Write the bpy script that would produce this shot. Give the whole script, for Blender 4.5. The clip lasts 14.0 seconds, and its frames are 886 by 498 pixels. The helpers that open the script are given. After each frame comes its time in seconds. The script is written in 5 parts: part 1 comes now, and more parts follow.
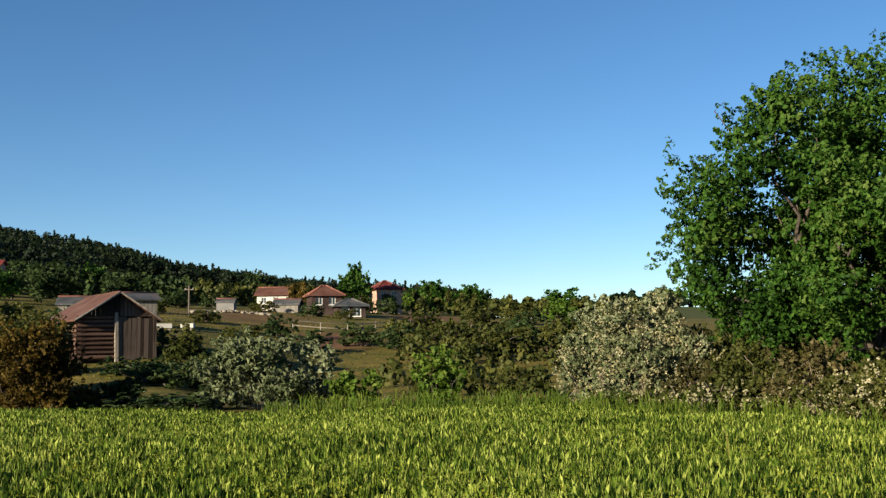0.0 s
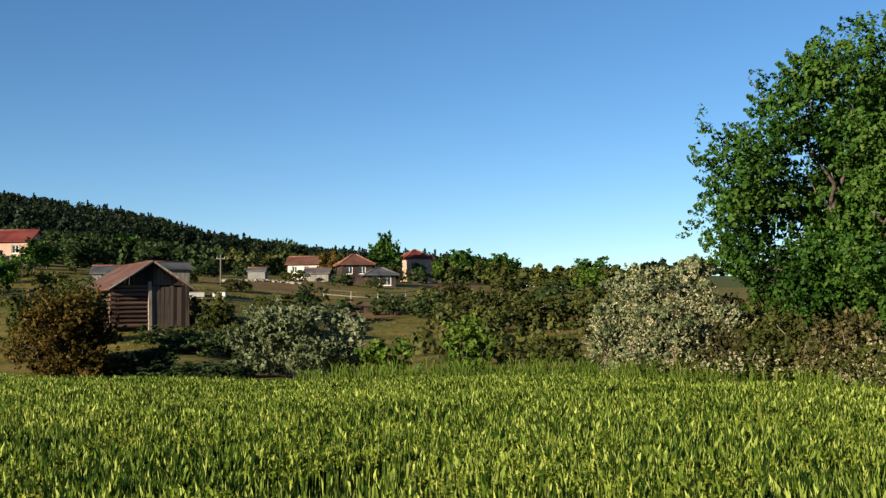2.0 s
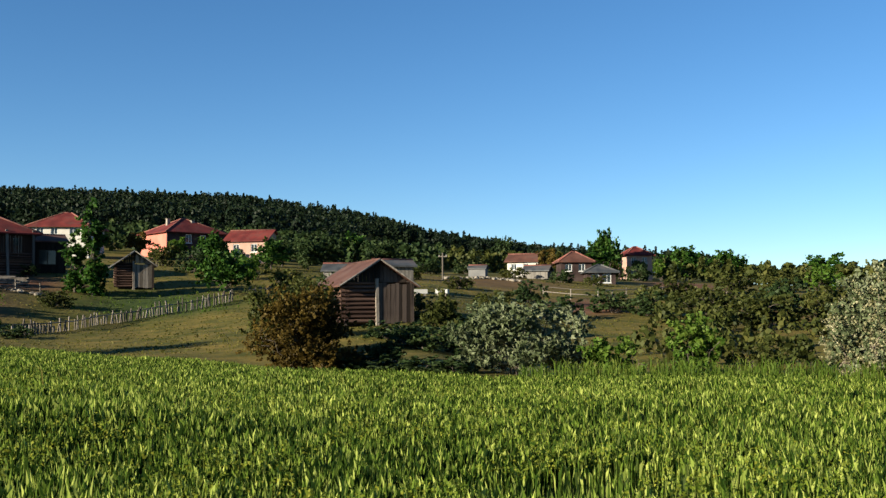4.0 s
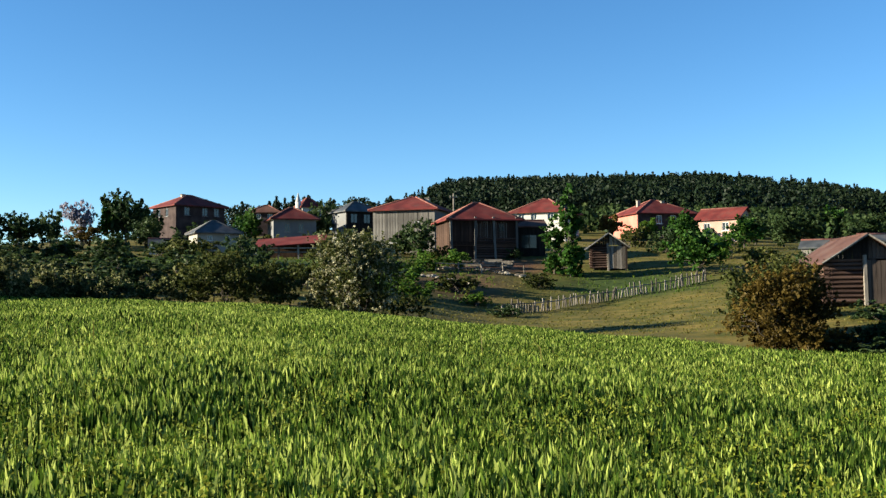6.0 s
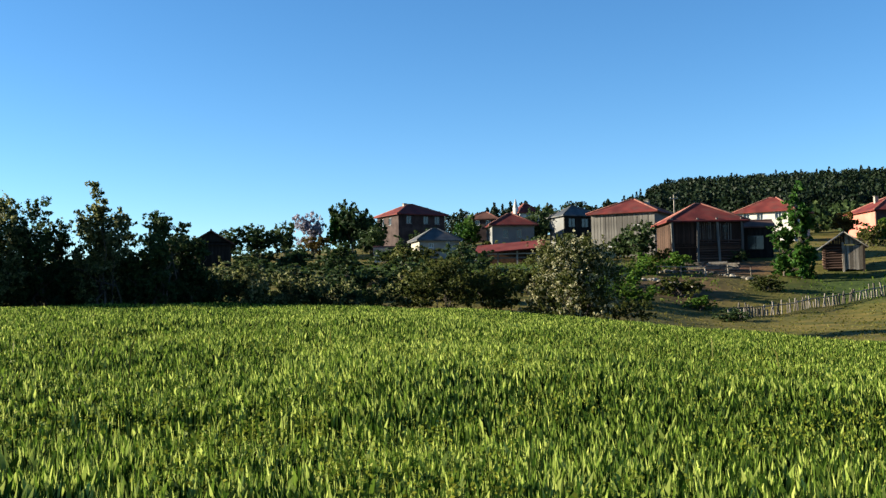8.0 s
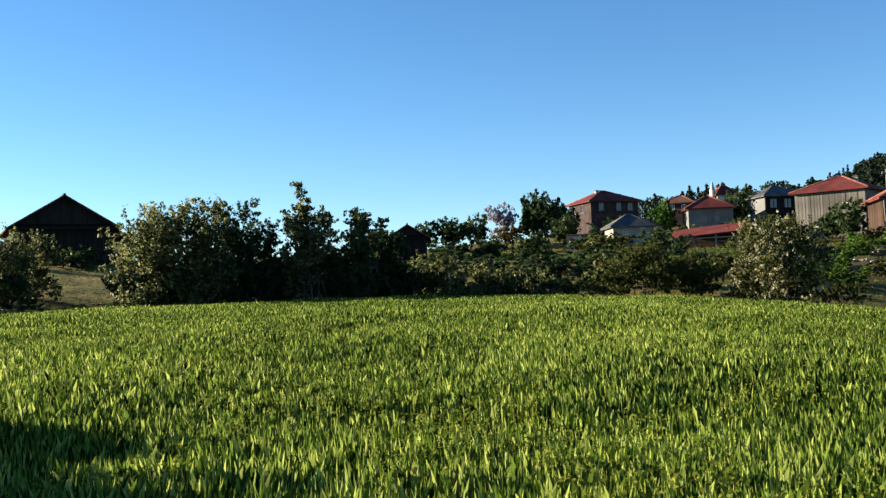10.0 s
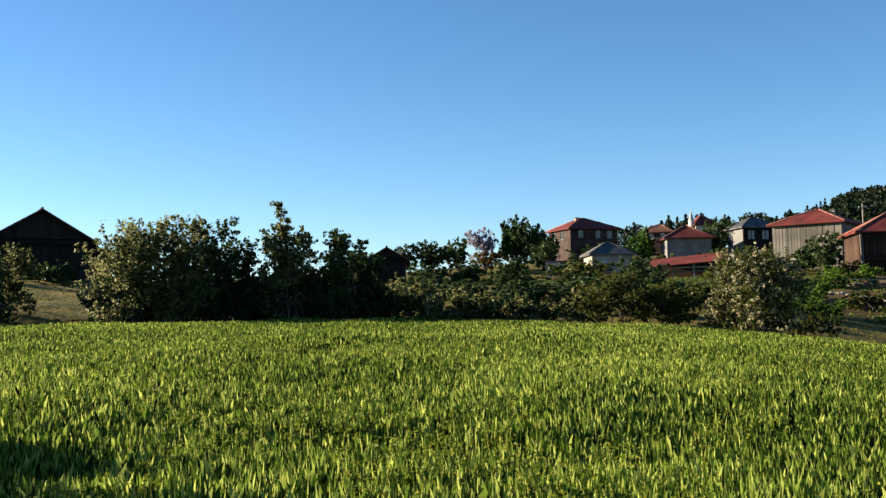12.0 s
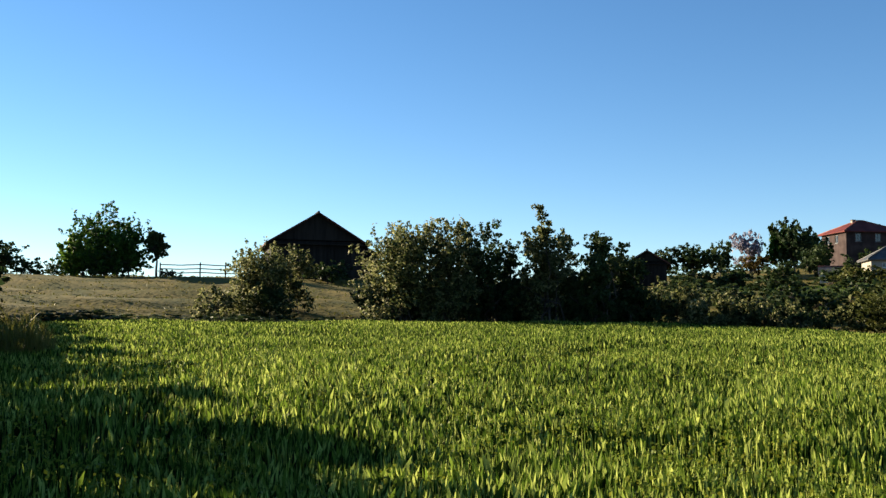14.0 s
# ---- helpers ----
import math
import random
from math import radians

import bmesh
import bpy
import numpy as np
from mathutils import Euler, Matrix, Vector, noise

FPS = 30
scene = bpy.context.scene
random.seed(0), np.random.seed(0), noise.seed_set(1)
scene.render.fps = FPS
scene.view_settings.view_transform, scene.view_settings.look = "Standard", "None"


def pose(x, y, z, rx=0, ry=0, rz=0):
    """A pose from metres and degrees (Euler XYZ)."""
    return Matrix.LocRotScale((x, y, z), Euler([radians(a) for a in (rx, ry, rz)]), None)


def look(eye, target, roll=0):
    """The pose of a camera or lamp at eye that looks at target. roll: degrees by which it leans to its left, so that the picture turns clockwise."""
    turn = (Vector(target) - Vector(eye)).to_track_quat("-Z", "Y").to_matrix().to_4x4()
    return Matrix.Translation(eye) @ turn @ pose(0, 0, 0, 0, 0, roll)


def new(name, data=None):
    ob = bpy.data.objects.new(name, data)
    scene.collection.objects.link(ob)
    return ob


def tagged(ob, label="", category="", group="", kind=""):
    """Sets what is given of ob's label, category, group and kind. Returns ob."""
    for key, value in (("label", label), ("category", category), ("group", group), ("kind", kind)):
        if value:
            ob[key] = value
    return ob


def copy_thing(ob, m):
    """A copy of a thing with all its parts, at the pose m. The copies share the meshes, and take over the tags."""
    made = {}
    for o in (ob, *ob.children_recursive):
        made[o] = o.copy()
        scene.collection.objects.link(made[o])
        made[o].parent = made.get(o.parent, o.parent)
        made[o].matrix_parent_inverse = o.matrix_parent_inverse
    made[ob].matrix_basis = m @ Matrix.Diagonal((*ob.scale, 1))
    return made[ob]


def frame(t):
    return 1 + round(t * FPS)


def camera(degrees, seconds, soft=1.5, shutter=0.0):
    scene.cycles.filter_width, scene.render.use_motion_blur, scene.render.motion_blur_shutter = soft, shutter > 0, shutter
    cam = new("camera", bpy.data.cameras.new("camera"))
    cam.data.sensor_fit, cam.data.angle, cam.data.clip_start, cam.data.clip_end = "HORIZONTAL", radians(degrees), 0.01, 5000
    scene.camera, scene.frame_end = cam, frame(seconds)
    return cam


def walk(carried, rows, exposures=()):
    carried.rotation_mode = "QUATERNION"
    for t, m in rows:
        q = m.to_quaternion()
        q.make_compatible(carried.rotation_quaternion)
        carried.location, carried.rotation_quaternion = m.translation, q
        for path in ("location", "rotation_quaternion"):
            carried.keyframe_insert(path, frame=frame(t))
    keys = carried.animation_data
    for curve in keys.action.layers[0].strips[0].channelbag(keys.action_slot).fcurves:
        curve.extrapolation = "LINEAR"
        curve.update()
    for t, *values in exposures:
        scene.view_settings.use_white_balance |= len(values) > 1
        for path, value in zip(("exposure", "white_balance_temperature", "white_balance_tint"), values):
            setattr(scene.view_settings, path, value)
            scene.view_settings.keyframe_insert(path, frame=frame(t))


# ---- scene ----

# ---------------------------------------------------------------- camera
EYE = 1.65
ARM = 0.62          # the camera is swung at arm's length round the person
PATH = [
    (0, 0.08, 5.50, 0.80), (0.5, 1.48, 5.52, 0.07), (1, 2.11, 4.57, 0.22), (1.5, 2.58, 4.32, 0.35),
    (2, 1.75, 3.78, 0.75), (2.2, 0.97, 3.90, 1.18), (4.3, 18.39, 3.62, 0.27), (4.5, 21.54, 3.51, 0.37),
    (5, 27.89, 3.06, 0.62), (5.5, 33.43, 3.09, 0.59), (6, 39.95, 2.76, 0.41), (6.5, 47.13, 2.17, 0.88),
    (7, 49.77, 3.39, 1.82), (7.5, 50.62, 3.37, 0.85), (8, 52.17, 3.17, 0.84), (8.5, 56.75, 2.80, 1.01),
    (9, 61.10, 3.25, 1.77), (9.2, 62.54, 2.82, 1.68), (11.3, 63.21, 2.88, 2.24), (11.5, 63.26, 3.35, 1.71),
    (12, 61.80, 4.15, 0.81), (12.5, 68.96, 4.00, 0.07), (13, 70.59, 4.34, 0.71), (13.5, 72.99, 5.26, 0.54),
    (14, 76.15, 4.33, -0.59)]
cam = camera(47.03, 14.0, soft=1.4)
walk(cam, [(t, pose(-ARM * math.sin(radians(y)), ARM * (math.cos(radians(y)) - 1), EYE, 90 + p, r, y))
           for t, y, p, r in PATH],
     exposures=[(0, 1.45, 6500, 10), (2.2, 1.48, 6450, 10), (4.5, 1.58, 6050, 7), (5.5, 1.82, 6000, 5), (6.5, 2.0, 6000, 5), (9, 2.0, 6150, 7), (11.5, 2.0, 6600, 10),
                (14, 1.92, 6700, 11)])

# ---------------------------------------------------------------- light
SUN_AZ, SUN_EL = 137.0, 15.5      # degrees to the left of the first view, and above the horizon
world = bpy.data.worlds.new("world")
scene.world = world
world.use_nodes = True
wn = world.node_tree.nodes
sky = wn.new("ShaderNodeTexSky")
sky.sky_type = "NISHITA"
sky.sun_disc = False
sky.sun_elevation, sky.sun_rotation = radians(SUN_EL), radians(-SUN_AZ)
sky.altitude, sky.air_density, sky.dust_density, sky.ozone_density = 900, 0.9, 0.0, 2.9
wn["Background"].inputs["Strength"].default_value = 0.052
deep = wn.new("ShaderNodeHueSaturation")
deep.inputs["Saturation"].default_value = 1.15
world.node_tree.links.new(sky.outputs[0], deep.inputs["Color"])
world.node_tree.links.new(deep.outputs[0], wn["Background"].inputs["Color"])
sun_dir = Vector((-math.sin(radians(SUN_AZ)) * math.cos(radians(SUN_EL)),
                  math.cos(radians(SUN_AZ)) * math.cos(radians(SUN_EL)), math.sin(radians(SUN_EL))))
sun = new("sun", bpy.data.lights.new("sun", "SUN"))
sun.data.energy, sun.data.angle, sun.data.color = 5.0, radians(0.5), (1.0, 0.86, 0.62)
sun.matrix_world = look(sun_dir * 300, (0, 0, 0))

# ---------------------------------------------------------------- materials
rng = np.random.default_rng(7)


def material(name, a, b, scale=1.0, rough=0.85, fine=12.0, fine_mix=0.35, stretch=(1, 1, 1), bump=0.3, metallic=0.0,
             spread=0.0, bands=None, dirt=None):
    """Two colours in large soft patches, a finer grain over them, relief, and a tone of its own for each piece."""
    m = bpy.data.materials.new(name)
    m.use_nodes = True
    nt = m.node_tree
    n, ln = nt.nodes, nt.links
    bsdf = n["Principled BSDF"]
    tc = n.new("ShaderNodeTexCoord")
    mp = n.new("ShaderNodeMapping")
    mp.inputs["Scale"].default_value = stretch
    ln.new(tc.outputs["Object"], mp.inputs["Vector"])
    big = n.new("ShaderNodeTexNoise")
    big.inputs["Scale"].default_value, big.inputs["Detail"].default_value = scale, 3
    ln.new(mp.outputs[0], big.inputs["Vector"])
    small = n.new("ShaderNodeTexNoise")
    small.inputs["Scale"].default_value, small.inputs["Detail"].default_value = fine, 4
    ln.new(mp.outputs[0], small.inputs["Vector"])
    ramp = n.new("ShaderNodeValToRGB")
    ramp.color_ramp.elements[0].position, ramp.color_ramp.elements[1].position = 0.35, 0.65
    ramp.color_ramp.elements[0].color, ramp.color_ramp.elements[1].color = (*a, 1), (*b, 1)
    mixf = n.new("ShaderNodeMath")
    mixf.operation = "MULTIPLY_ADD"
    mixf.inputs[1].default_value, mixf.inputs[2].default_value = fine_mix, 0
    sub = n.new("ShaderNodeMath")
    sub.operation = "SUBTRACT"
    sub.inputs[1].default_value = 0.5
    ln.new(small.outputs["Fac"], sub.inputs[0])
    ln.new(sub.outputs[0], mixf.inputs[0])
    add = n.new("ShaderNodeMath")
    ln.new(big.outputs["Fac"], add.inputs[0])
    ln.new(mixf.outputs[0], add.inputs[1])
    last = add
    if spread:
        info = n.new("ShaderNodeObjectInfo")
        ma = n.new("ShaderNodeMath")
        ma.operation = "MULTIPLY_ADD"
        ma.inputs[1].default_value = spread
        ma.inputs[2].default_value = -spread / 2
        ln.new(info.outputs["Random"], ma.inputs[0])
        a2 = n.new("ShaderNodeMath")
        ln.new(add.outputs[0], a2.inputs[0])
        ln.new(ma.outputs[0], a2.inputs[1])
        last = a2
    ln.new(last.outputs[0], ramp.inputs["Fac"])
    col = ramp.outputs["Color"]
    height = small.outputs["Fac"]
    if bands:                       # courses of tiles or boards: axis, size in metres, depth
        axis, size, dark = bands
        wv = n.new("ShaderNodeTexWave")
        wv.wave_type, wv.bands_direction, wv.wave_profile = "BANDS", axis, "SAW"
        wv.inputs["Scale"].default_value = 0.314 / size
        wv.inputs["Distortion"].default_value = 0.6
        wv.inputs["Detail"].default_value = 1
        ln.new(tc.outputs["Object"], wv.inputs["Vector"])
        mr = n.new("ShaderNodeMapRange")
        mr.inputs["From Max"].default_value = 0.5
        mr.inputs["To Min"].default_value = dark
        ln.new(wv.outputs["Fac"], mr.inputs["Value"])
        mul = n.new("ShaderNodeMix")
        mul.data_type, mul.blend_type = "RGBA", "MULTIPLY"
        mul.inputs["Factor"].default_value = 1.0
        ln.new(col, mul.inputs["A"])
        ln.new(mr.outputs[0], mul.inputs["B"])
        col = mul.outputs["Result"]
    if dirt:                        # blotches of wear: colour, amount
        dn = n.new("ShaderNodeTexNoise")
        dn.inputs["Scale"].default_value, dn.inputs["Detail"].default_value = 0.8, 6
        ln.new(tc.outputs["Object"], dn.inputs["Vector"])
        dr = n.new("ShaderNodeMapRange")
        dr.inputs["From Min"].default_value, dr.inputs["From Max"].default_value = 0.5, 0.72
        dr.inputs["To Max"].default_value = dirt[1]
        ln.new(dn.outputs["Fac"], dr.inputs["Value"])
        dm = n.new("ShaderNodeMix")
        dm.data_type = "RGBA"
        ln.new(dr.outputs[0], dm.inputs["Factor"])
        ln.new(col, dm.inputs["A"])
        dm.inputs["B"].default_value = (*dirt[0], 1)
        col = dm.outputs["Result"]
    ln.new(col, bsdf.inputs["Base Color"])
    bsdf.inputs["Roughness"].default_value, bsdf.inputs["Metallic"].default_value = rough, metallic
    bsdf.inputs["Specular IOR Level"].default_value = 0.14
    bp = n.new("ShaderNodeBump")
    bp.inputs["Strength"].default_value, bp.inputs["Distance"].default_value = bump, 0.03
    ln.new(height, bp.inputs["Height"])
    ln.new(bp.outputs[0], bsdf.inputs["Normal"])
    return m


def leafy(name, stops, see=0.35, rough=0.55, patch=0.25, gloss=0.1, weight=0.5):
    """Leaves or blades: each one takes a colour between the stops, mixed with soft patches; light shines through."""
    m = bpy.data.materials.new(name)
    m.use_nodes = True
    n, ln = m.node_tree.nodes, m.node_tree.links
    bsdf = n["Principled BSDF"]
    geo = n.new("ShaderNodeNewGeometry")
    tex = n.new("ShaderNodeTexNoise")
    tex.inputs["Scale"].default_value, tex.inputs["Detail"].default_value = patch, 3
    ln.new(geo.outputs["Position"], tex.inputs["Vector"])
    mr = n.new("ShaderNodeMapRange")
    mr.inputs["From Min"].default_value, mr.inputs["From Max"].default_value = 0.3, 0.7
    ln.new(tex.outputs["Fac"], mr.inputs["Value"])
    mx = n.new("ShaderNodeMix")
    mx.inputs["Factor"].default_value = weight
    ln.new(geo.outputs["Random Per Island"], mx.inputs["A"])
    ln.new(mr.outputs[0], mx.inputs["B"])
    ramp = n.new("ShaderNodeValToRGB")
    e = ramp.color_ramp.elements
    while len(e) < len(stops):
        e.new(0.5)
    for k, c in enumerate(stops):
        e[k].position, e[k].color = 0.1 + 0.8 * k / (len(stops) - 1), (*c, 1)
    ln.new(mx.outputs[0], ramp.inputs["Fac"])
    ln.new(ramp.outputs[0], bsdf.inputs["Base Color"])
    bsdf.inputs["Roughness"].default_value = rough
    bsdf.inputs["Specular IOR Level"].default_value = gloss
    tr = n.new("ShaderNodeBsdfTranslucent")
    ln.new(ramp.outputs[0], tr.inputs["Color"])
    ms = n.new("ShaderNodeMixShader")
    ms.inputs[0].default_value = see
    ln.new(bsdf.outputs[0], ms.inputs[1])
    ln.new(tr.outputs[0], ms.inputs[2])
    ln.new(ms.outputs[0], n["Material Output"].inputs["Surface"])
    return m


RED_TILE = material("red_tile", (0.075, 0.014, 0.0135), (0.14, 0.026, 0.022), 0.6, 0.8, 9, bands=("Z", 0.16, 0.7), dirt=((0.085, 0.04, 0.034), 0.6))
OLD_TILE = material("old_tile", (0.068, 0.0306, 0.0238), (0.116, 0.051, 0.0374), 0.6, 0.85, 9, bands=("Z", 0.16, 0.7), dirt=((0.068, 0.0476, 0.0408), 0.7))
RIDGE_TILE = material("ridge_tile", (0.13, 0.045, 0.035), (0.22, 0.1, 0.08), 2, 0.8)
GREY_SHEET = material("grey_sheet", (0.045, 0.048, 0.052), (0.095, 0.1, 0.105), 0.8, 0.55, 14, metallic=0.3, dirt=((0.1, 0.06, 0.045), 0.5))
RUST_SHEET = material("rust_sheet", (0.058, 0.028, 0.022), (0.098, 0.05, 0.039), 0.9, 0.75, 10, dirt=((0.075, 0.055, 0.047), 0.6))
ORANGE_WALL = material("orange_plaster", (0.36, 0.112, 0.083), (0.43, 0.165, 0.128), 0.5, 0.9, 8, dirt=((0.272, 0.14, 0.109), 0.4))
PINK_WALL = material("pink_plaster", (0.326, 0.197, 0.156), (0.394, 0.265, 0.218), 0.5, 0.9, 8, dirt=((0.272, 0.204, 0.177), 0.4))
WHITE_WALL = material("white_plaster", (0.374, 0.353, 0.324), (0.475, 0.454, 0.425), 0.5, 0.9, 8, dirt=((0.302, 0.274, 0.245), 0.5))
GREY_WALL = material("grey_plaster", (0.109, 0.109, 0.112), (0.17, 0.167, 0.167), 0.5, 0.9, 8, dirt=((0.17, 0.156, 0.15), 0.5))
BRICK_WALL = material("brick_wall", (0.025, 0.0165, 0.016), (0.05, 0.033, 0.031), 0.8, 0.9, 8, bands=("Z", 0.2, 0.75), dirt=((0.06, 0.045, 0.042), 0.6))
BEIGE_WALL = material("beige_plaster", (0.218, 0.197, 0.17), (0.292, 0.265, 0.231), 0.5, 0.9, 8, dirt=((0.204, 0.184, 0.163), 0.5))
GREY_PLANK = material("grey_plank", (0.0748, 0.068, 0.0626), (0.163, 0.15, 0.136), 1.5, 0.9, 7, stretch=(3, 3, 0.25), spread=0.3)
BROWN_PLANK = material("brown_plank", (0.0238, 0.0136, 0.0102), (0.0612, 0.036, 0.0258), 1.5, 0.9, 7, stretch=(3, 3, 0.25), spread=0.35)
LOG_WOOD = material("log_wood", (0.032, 0.018, 0.0145), (0.11, 0.066, 0.05), 1.2, 0.9, 8, stretch=(0.4, 3, 3), spread=0.4)
BARN_PLANK = material("barn_plank", (0.022, 0.016, 0.0132), (0.085, 0.064, 0.053), 1.5, 0.9, 7, stretch=(3, 3, 0.25), spread=0.5)
DARK_WOOD = material("dark_wood", (0.00884, 0.00748, 0.0068), (0.0218, 0.0177, 0.015), 1.5, 0.9, 7, stretch=(3, 3, 0.3), spread=0.3)
PALE_WOOD = material("pale_wood", (0.0884, 0.0748, 0.0612), (0.218, 0.19, 0.163), 2, 0.9, 9, stretch=(3, 3, 0.4), spread=0.5)
BARK = material("bark", (0.0408, 0.034, 0.0286), (0.102, 0.085, 0.0714), 3, 0.95, 14, stretch=(2, 2, 0.5), bump=0.6)
PALE_BARK = material("pale_bark", (0.0884, 0.0714, 0.0558), (0.184, 0.15, 0.119), 3, 0.95, 14, stretch=(2, 2, 0.5), bump=0.5)
STONE = material("stone", (0.109, 0.0952, 0.0782), (0.224, 0.197, 0.163), 1.2, 0.95, 8, spread=0.4)
WHITE_PAINT = material("white_paint", (0.306, 0.299, 0.286), (0.394, 0.388, 0.374), 1, 0.6, 9)
FRAME_PAINT = material("window_paint", (0.465, 0.465, 0.465), (0.555, 0.555, 0.547), 1, 0.5, 9)

GLASS = bpy.data.materials.new("window_glass")
GLASS.use_nodes = True
gb = GLASS.node_tree.nodes["Principled BSDF"]
gb.inputs["Base Color"].default_value = (0.02, 0.025, 0.03, 1)
gb.inputs["Roughness"].default_value = 0.08

LEAF_TREE = leafy("leaf_tree", [(0.008, 0.024, 0.0038), (0.019, 0.055, 0.0068), (0.04, 0.092, 0.0125), (0.08, 0.122, 0.026)], 0.3, patch=0.5)
LEAF_GREYGREEN = leafy("leaf_greygreen", [(0.034, 0.0476, 0.019), (0.0884, 0.109, 0.051), (0.204, 0.218, 0.136)], 0.2)
LEAF_BRIGHT = leafy("leaf_bright", [(0.0375, 0.0825, 0.0112), (0.0675, 0.128, 0.015), (0.112, 0.158, 0.0263)], 0.4)
LEAF_DARK = leafy("leaf_dark", [(0.013, 0.026, 0.0085), (0.028, 0.048, 0.015), (0.056, 0.075, 0.025)], 0.3)
# the palest stop paints sunlit sprigs into the leaf colour
LEAF_HEDGE = leafy("leaf_hedge", [(0.013, 0.02, 0.007), (0.055, 0.07, 0.022), (0.15, 0.155, 0.056), (0.36, 0.34, 0.19)], 0.5, weight=0.3)
LEAF_BROWN = leafy("leaf_brown", [(0.03, 0.021, 0.004), (0.07, 0.047, 0.009), (0.12, 0.085, 0.018)], 0.35)
LEAF_OLIVE = leafy("leaf_olive", [(0.02, 0.028, 0.0066), (0.05, 0.06, 0.0135), (0.1, 0.098, 0.026)], 0.35)
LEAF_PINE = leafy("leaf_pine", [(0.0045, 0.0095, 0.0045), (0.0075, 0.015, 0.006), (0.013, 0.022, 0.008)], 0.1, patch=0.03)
LEAF_DRY = leafy("leaf_dry", [(0.0238, 0.0252, 0.00816), (0.0544, 0.049, 0.017), (0.116, 0.0952, 0.0408)], 0.3)
PETAL = leafy("petal", [(0.17, 0.165, 0.075), (0.29, 0.27, 0.15), (0.43, 0.4, 0.27)], 0.3, patch=0.6)
PETAL_PINK = leafy("petal_pink", [(0.2, 0.18, 0.22), (0.3, 0.28, 0.34)], 0.3)
# darkest stop stands in for shaded gaps, palest for sunlit tips
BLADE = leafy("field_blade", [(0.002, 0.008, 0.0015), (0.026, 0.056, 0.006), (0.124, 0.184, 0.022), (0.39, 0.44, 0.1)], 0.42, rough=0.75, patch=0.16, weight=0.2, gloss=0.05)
WEED = leafy("weed_leaf", [(0.0592, 0.0962, 0.00888), (0.118, 0.148, 0.0148), (0.192, 0.192, 0.0222)], 0.3, patch=0.5, gloss=0.08)
VERGE = leafy("verge_blade", [(0.0272, 0.0578, 0.0068), (0.068, 0.112, 0.0122), (0.136, 0.17, 0.0272)], 0.4, patch=0.4)
MEADOW_BLADE = leafy("meadow_blade", [(0.045, 0.056, 0.009), (0.095, 0.092, 0.018), (0.16, 0.135, 0.036)], 0.35, patch=0.12, weight=0.6)

# ---------------------------------------------------------------- the lie of the land
# azimuth (degrees to the left), where the field ends, and the ground's height there
EDGE = [(-60, 28, -0.85), (-23, 28, -0.80), (-16, 30, -0.65), (-3.5, 33, -0.48), (12, 33, -0.72), (14, 34, -0.72), (24, 35.5, -0.45),
        (32, 40, -0.15), (37, 41, 0.18), (44, 44, 0.62), (52, 45, 1.15), (56, 46, 1.35), (61, 47, 1.52), (70, 47, 1.58),
        (85, 46, 1.45), (95, 46, 1.40), (100, 46, 1.15), (115, 46, 1.10), (180, 46, 0.80), (240, 40, -0.10), (300, 28, -0.85)]
RANGES = [53, 65, 80, 95, 112, 130, 160, 230, 420, 1200, 4500]
LAND_EAST = [
    (-60, -1.5, -1.5, -1, 0, 1, 2, 4, 6, 10, 30, 30), (-23, -1.5, -1.5, -1, 0, 1, 2, 4, 6, 9, 36, 40),
    (-10, -1.5, -1.0, 0.5, 1.6, 2.6, 3.4, 5, 7.5, 12, 47, 50), (-5, -1.2, -0.8, 0.5, 1.8, 2.9, 3.8, 5.6, 7.5, 9.5, 20, 40), (0, -1.0, -0.5, 0.6, 2, 3.2, 4.3, 6.4, 9, 18, 18, 30),
    (8, -1.2, -0.4, 0.8, 2.2, 4.2, 5.9, 7.6, 11, 21, 21, 30)]
LAND_MID = [
    (15, 0.2, 1.4, 2.8, 4, 5.4, 6.8, 8.6, 13, 29, 29, 30), (18, 0.15, 1.2, 2.4, 3.7, 5.5, 7.1, 9.0, 14, 37, 35, 33), (25, 0.0, 0.7, 1.5, 2.75, 5.8, 8, 10.2, 18, 44, 42, 40),
    (31, -0.2, 0.1, 0.5, 2.1, 5.9, 8.1, 10.6, 18, 44.5, 42, 40), (37, -0.5, -0.15, 0.5, 3.5, 6.2, 8.2, 11, 18, 44.5, 42, 40), (40.6, -0.1, 0.5, 1.4, 3.9, 6.2, 8.1, 11, 18, 44, 42, 40), (42, 0.1, 0.7, 1.8, 4, 6.2, 8.1, 11, 18, 31, 31, 31), (47, 0.7, 1.6, 3, 4.5, 6.1, 8, 11, 17, 30, 29, 30)]
LAND_WEST = [
    (56, 1.1, 2.0, 3.6, 5, 6.1, 7.4, 11.1, 15, 20, 20, 20), (70, 1.4, 2.4, 3.8, 5.2, 6.3, 7.4, 9, 10, 11, 11, 11),
    (84, 1.7, 2.9, 4.4, 6.0, 6.4, 6.5, 6.5, 6.5, 6.5, 6.5, 7), (95, 1.9, 2.9, 4.3, 5.9, 6.1, 6.1, 6, 6, 6, 6, 7),
    (115, 1.9, 2.8, 4.0, 5.4, 5.5, 5.5, 5.4, 5, 5, 5, 6), (180, 1, 1.2, 1.4, 1.6, 1.8, 2, 2, 2, 2, 2, 6),
    (240, 0, 0, 0, 0, 0, 0, 0, 0, 0, 5, 6), (300, -1.5, -1.5, -1, 0, 1, 2, 4, 6, 10, 30, 30)]
LAND = np.array(LAND_EAST + LAND_MID + LAND_WEST, float)
